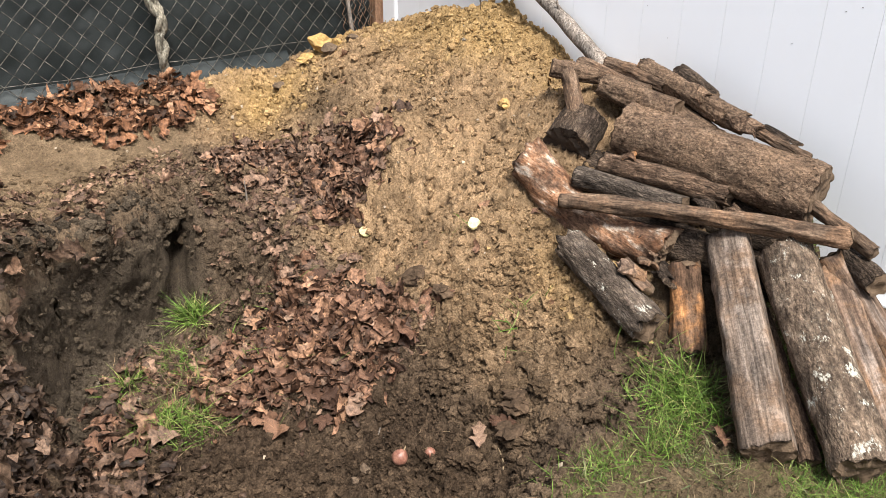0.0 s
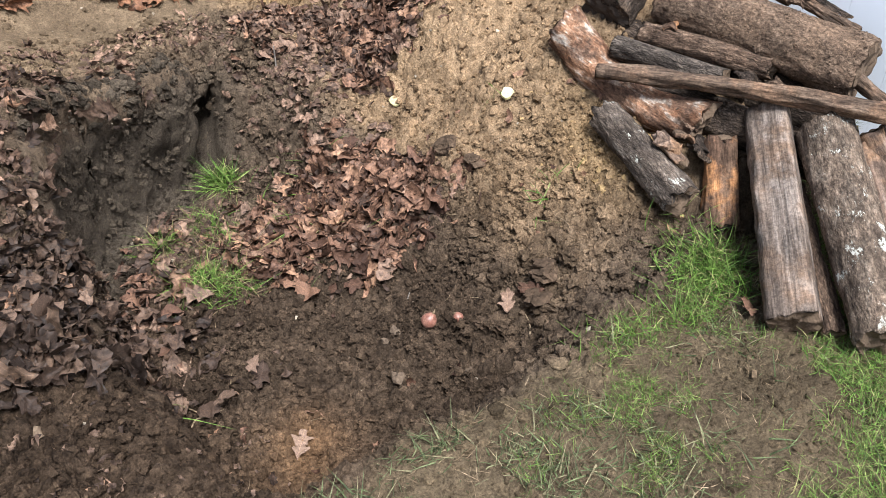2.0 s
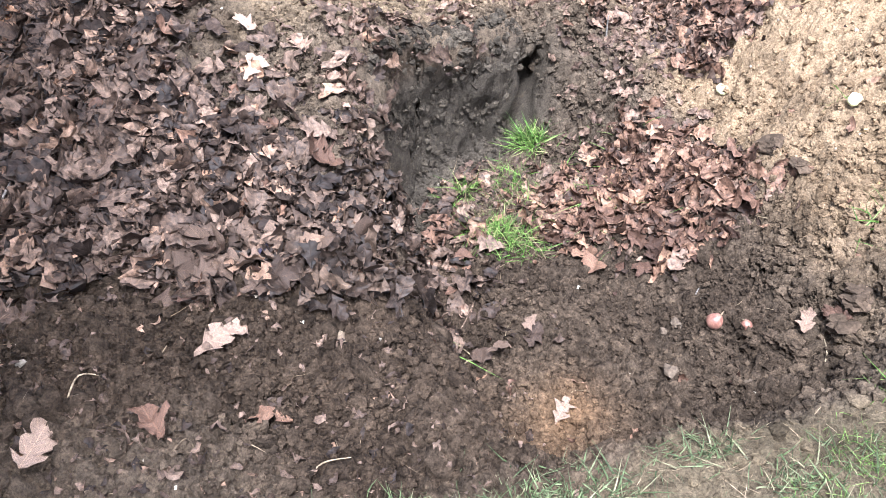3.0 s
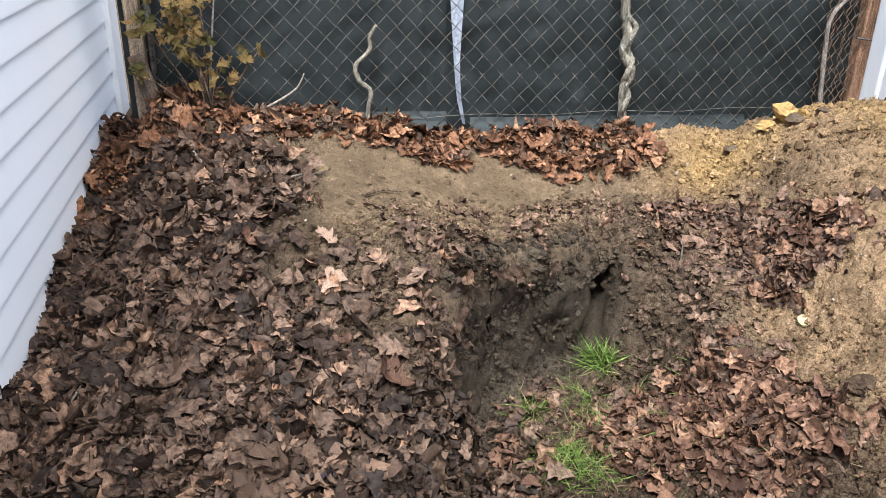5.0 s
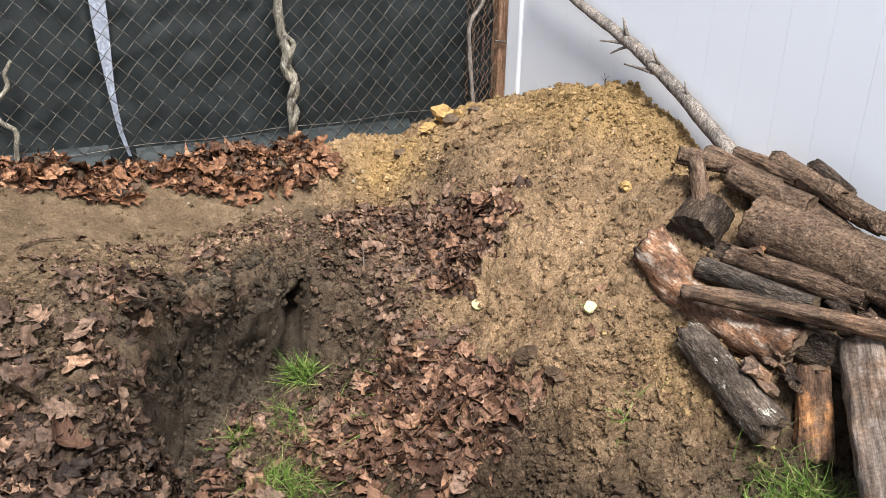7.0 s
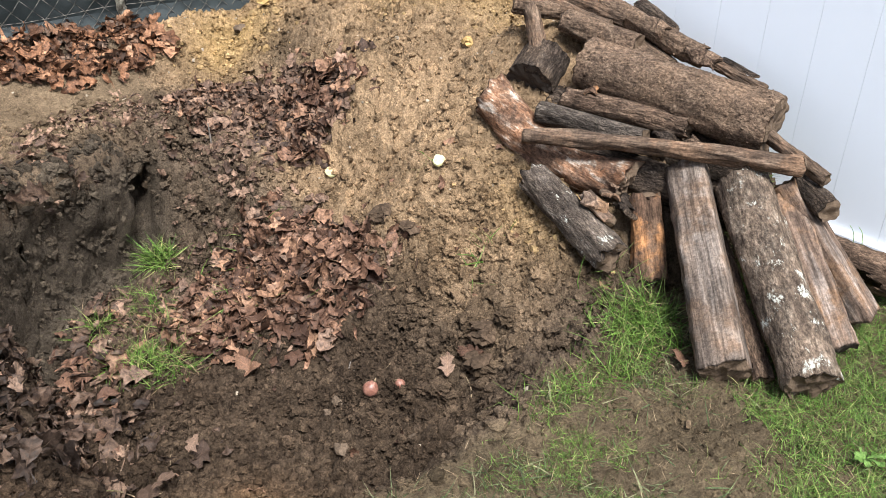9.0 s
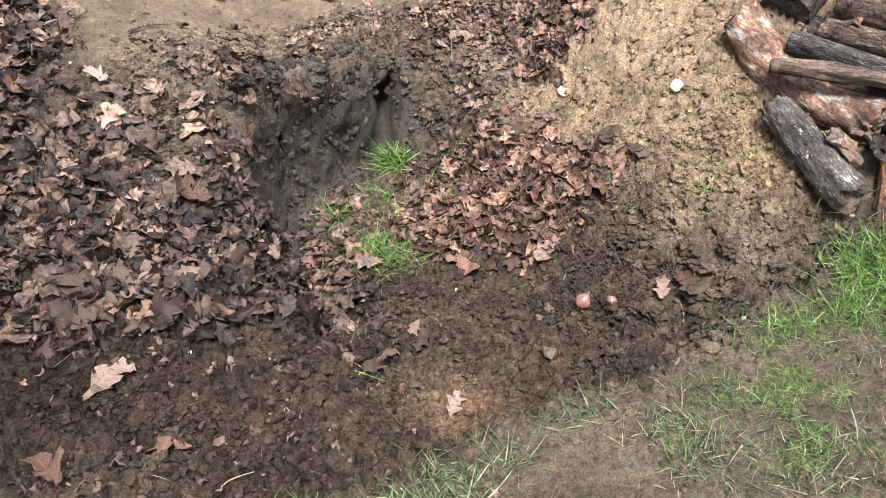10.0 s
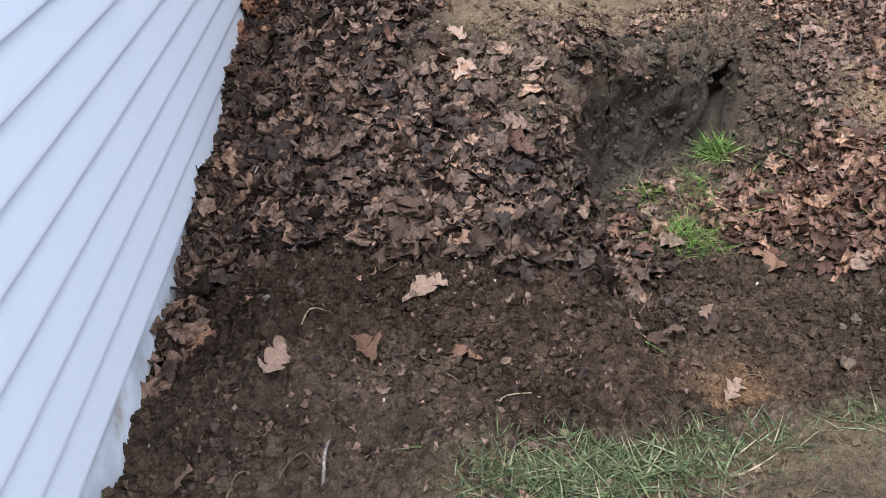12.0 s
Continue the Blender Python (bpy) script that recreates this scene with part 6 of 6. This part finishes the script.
def build_slice(x, y, r, label, spin, bite):
    """A thin cut piece of fruit with one side bitten off and a wavy rim."""
    n = slope(np.array([x]), np.array([y]))
    m = placed(np.c_[[x], [y], ground_z(np.array([x]), np.array([y])) + 0.022], n, np.array([spin]), np.array([1.0]), np.array([[0.0, -0.5, 0.15]]))[0]
    bm = bmesh.new()
    bmesh.ops.create_cone(bm, cap_ends=True, segments=26, radius1=r, radius2=r * 0.86, depth=0.009)
    for v in bm.verts:
        a = math.atan2(v.co.y, v.co.x)
        v.co.xy *= 1 + 0.12 * math.cos(a + 1) + 0.07 * math.cos(3 * a + bite) + 0.03 * math.cos(7 * a)
        v.co.x = min(v.co.x, bite * r)
        v.co.z += 0.10 * v.co.x * abs(v.co.x) / r
    bmesh.ops.bevel(bm, geom=bm.edges[:], offset=0.0012, segments=1, affect='EDGES')
    ob = part("fruit_slice", bm, M_FRUIT)
    ob.matrix_world = Matrix(m.tolist())
    return tagged(ob, label, "fruit")


build_slice(1.517, 2.405, 0.023, "pale yellow fruit slice bitten on one side", 0.5, 0.55)
build_slice(1.620, 1.893, 0.023, "pale cream fruit slice on sandy soil", 2.0, 0.75)


def litter_stick(points, r, label, material=M_BARK):
    return stem("twig", points, [r] * (len(points) - 1) + [r * 0.5], material, label, "twig", 0.2, sides=6)


def on_ground(x, y, lift=0.006):
    return (x, y, float(ground_z(np.array(x), np.array(y))) + lift)


litter_stick([on_ground(1.238, 2.80, -0.01), (1.236, 2.80, on_ground(1.238, 2.80)[2] + 0.05), (1.232, 2.795, on_ground(1.238, 2.80)[2] + 0.10)], 0.0035, "pale thin root sticking out of the cut bank", M_TWIG)
litter_stick([on_ground(1.05, 1.665), on_ground(1.08, 1.69, 0.014), on_ground(1.11, 1.715, 0.02)], 0.003, "short pale twig in the pit", M_TWIG)
litter_stick([on_ground(0.30, 1.76), on_ground(0.38, 1.83, 0.02), on_ground(0.48, 1.95, 0.02)], 0.003, "thin root across the pit side")
litter_stick([on_ground(-0.51, 0.90), on_ground(-0.505, 0.98, 0.02), on_ground(-0.50, 1.06, 0.012)], 0.004, "dry stalk on bare soil", M_TWIG)
litter_stick([on_ground(0.05, 2.95, 0.01), on_ground(0.12, 3.02, 0.015), on_ground(0.2, 3.06, 0.012)], 0.005, "dark twig on the bare path")
litter_stick([on_ground(-0.28, 3.02, 0.01), on_ground(-0.2, 3.1, 0.02), on_ground(-0.08, 3.14, 0.012)], 0.005, "pale twig on the leaf bank", M_TWIG)
litter_stick([on_ground(-0.57, 3.30, 0.04), on_ground(-0.53, 3.22, 0.05), on_ground(-0.47, 3.16, 0.03)], 0.006, "pale stick in the leaves by the house", M_TWIG)
litter_stick([on_ground(-0.86, 2.08, 0.03), on_ground(-0.76, 2.16, 0.045), on_ground(-0.66, 2.18, 0.03)], 0.004, "thin bent twig in the leaf bank", M_TWIG)
for pts, r in ((((-0.62, 0.94), (-0.60, 0.99), (-0.56, 1.01), (-0.53, 0.97)), 0.0028), (((-0.72, 0.90), (-0.70, 0.96), (-0.67, 0.98)), 0.0025), (((-0.88, 0.98), (-0.83, 1.00), (-0.78, 0.97)), 0.0022),
               (((0.30, 1.74), (0.33, 1.79), (0.37, 1.80), (0.41, 1.76)), 0.003), (((0.36, 1.70), (0.39, 1.74), (0.42, 1.72)), 0.0025), (((-0.40, 1.22), (-0.36, 1.25), (-0.34, 1.22)), 0.002),
               (((-0.14, 1.12), (-0.10, 1.16), (-0.04, 1.15)), 0.002), (((-0.60, 1.40), (-0.57, 1.44), (-0.52, 1.45)), 0.0022), (((1.22, 1.28), (1.27, 1.33), (1.30, 1.40)), 0.0022), (((1.49, 1.40), (1.51, 1.46), (1.50, 1.52)), 0.002)):
    litter_stick([on_ground(x, y, 0.016 if 0 < k < len(pts) - 1 else 0.004) for k, (x, y) in enumerate(pts)], r, "thin pale rootlet lying on the soil", M_STRAW)
chip = thing("wood_chip", pose(1.425, 0.722, 0.008, 0, 8, 35), "small pale wood chip on the grass", "chip")
part("chip", bevelled_box((-0.016, -0.006, -0.003), (0.016, 0.006, 0.003), 0.002), M_STRAW, chip)
lump_thing("nut_shell", 1.081, 1.361, 0.020, M_STONE, "open brown nut shell in the pit", "shell", 2, (1.3, 0.8, 0.6))


# ---- shrub at the fence corner ----
def build_shrub():
    ob = thing("shrub", pose(-0.52, 3.60, 0.42), "small shrub with yellowing leaves at the fence corner", "shrub")
    r = np.random.default_rng(5)
    tips = [(-0.23, 0.0, 0.46), (-0.08, -0.02, 0.53), (0.06, 0.0, 0.62), (-0.05, -0.02, 0.38), (0.21, -0.03, 0.36), (0.06, -0.04, 0.34), (-0.26, -0.04, 0.28), (-0.02, -0.05, 0.30), (0.0, 0.0, 0.8)]
    stems = []
    for k, t in enumerate(tips):
        bm = bmesh.new()
        a, b = Vector((0.02 * math.sin(k * 2), 0.02 * math.cos(k * 3), 0)), Vector(t)
        tube_bm(bm, [a, a.lerp(b, 0.4) + Vector((0, 0, 0.05)), a.lerp(b, 0.75) + Vector((0, 0, 0.03)), b], [0.006, 0.005, 0.004, 0.002], 6, 0.15)
        stems.append(part("stem", bm, M_TWIG if k == 2 else M_BARK, ob))
    data = [leaf_mesh("leaf", LEAVES[k], M_SHRUB) for k in (1, 2, 4, 5, 7, 8)]
    spots = [(-0.23, 0.46, 9), (-0.08, 0.52, 12), (0.02, 0.60, 7), (-0.05, 0.38, 11), (0.20, 0.36, 4), (0.07, 0.34, 5), (-0.27, 0.27, 4), (-0.03, 0.28, 6), (-0.12, 0.43, 12), (0.06, 0.25, 4), (-0.02, 0.75, 8), (-0.15, 0.6, 8)]
    for x, z, n in spots:
        for _ in range(n):
            leaf = new("leaf", data[r.integers(0, 6)])
            leaf.parent = stems[min(range(len(tips)), key=lambda i: math.hypot(tips[i][0] - x, tips[i][2] - z))]
            p = Vector((x + r.normal(0, 0.035), r.normal(-0.02, 0.035), z + r.normal(0, 0.035)))
            leaf.matrix_local = Matrix.LocRotScale(p, Euler((r.uniform(0.6, 1.9), r.normal(0, 0.5), r.uniform(-1.2, 1.2))), (r.uniform(0.05, 0.085),) * 3)
    return ob


build_shrub()


# ---- weeds in the lawn ----
def build_weed(x, y, size, label):
    ob = thing("weed", pose(*on_ground(x, y, 0.01)), label, "weed")
    for k in range(7):
        leaf = new("leaf", WEED)
        leaf.parent = ob
        leaf.matrix_local = pose(0, 0, 0.004 * k, 0, 0, 51 * k) @ pose(size * 0.35, 0, 0.008, 0, -18, 0) @ Matrix.Diagonal((size, size * 0.6, size, 1))
    return ob


WEED = leaf_mesh("leaf", leaf_shape(40, 0.15), M_WEED)
build_weed(1.63, 0.38, 0.050, "broad-leaved green weed rosette in the lawn")
build_weed(1.74, 0.30, 0.048, "flat green weed rosette in the lawn")
build_weed(2.05, 0.42, 0.036, "small green weed in the lawn")
build_weed(2.12, 0.30, 0.040, "round-leaved green weed in the lawn")


# ---- sprigs on the heap and by the fence ----
crest = on_ground(2.34, 2.72, 0.0)
stem("dry_weed", [crest, (2.343, 2.725, crest[2] + 0.035), (2.338, 2.73, crest[2] + 0.07)], [0.002, 0.0016, 0.001], M_BARK, "small dry weed on the crest of the heap", "weed", 0.1,
     [((2.342, 2.724, crest[2] + 0.03), (2.335, 2.75, crest[2] + 0.06), 0.0012), ((2.342, 2.724, crest[2] + 0.04), (2.345, 2.70, crest[2] + 0.065), 0.0012)], 5)
for k, (gx, gy, h) in enumerate(((2.37, 0.80, 0.09), (2.36, 0.77, 0.10), (2.38, 0.60, 0.09))):
    g = on_ground(gx, gy, 0.06)
    stem("grass_stalk", [(g[0], g[1], 0.0), (g[0] - 0.005, g[1] + 0.01, 0.06 + h), (g[0] - 0.01, g[1] + 0.03, 0.10 + h)], [0.0016, 0.0012, 0.0008], M_WEED, "tall grass stalk by the vinyl fence", "grass", 0.1, sides=5)


# lumps and scraps on the black soil ledge and the floor of the pit
ledge = lambda x, y: near_soil(x, y) * (0.15 + 0.85 * (fbm(x * 3.5, y * 3.5, 131, 2) > 0.02))  # noqa: E731
strew_lumps("ledge_clods", SOFT_CLODS, 280, (-1.0, 1.4, 0.95, 1.95), ledge, (0.007, 0.027), None, "rounded damp clods on the black soil ledge", 0.3)
cut = lambda x, y: zones(x, y)["clay"]  # noqa: E731
strew_lumps("cut_crumbs", CRUMBS, 1100, (-0.2, 1.1, 2.0, 2.9), cut, (0.003, 0.014), None, "crumbs clinging to the cut clay face", 0.25)
strew_leaves(420, (-1.0, 0.5, 0.85, 1.75), lambda x, y: 0.2 + 0.8 * (fbm(x * 4, y * 4, 133, 2) > 0.05), (0.012, 0.045), M_LEAF, 0.008, 0.5, "leaf_litter", "torn leaf scraps on the dark soil")

for cx, cy, rx, ry, count in ((-0.02, 0.90, 0.15, 0.055, 620), (0.20, 0.89, 0.13, 0.05, 420), (0.10, 0.78, 0.12, 0.05, 220)):
    strew_grass(count, (cx - 3 * rx, cx + 3 * rx, cy - 3 * ry, cy + 3 * ry), tuft(cx, cy, rx, ry), (0.024, 0.05), M_GRASS_DULL, "flattened green grass along the near pit rim", 0.7, "grass_tuft")
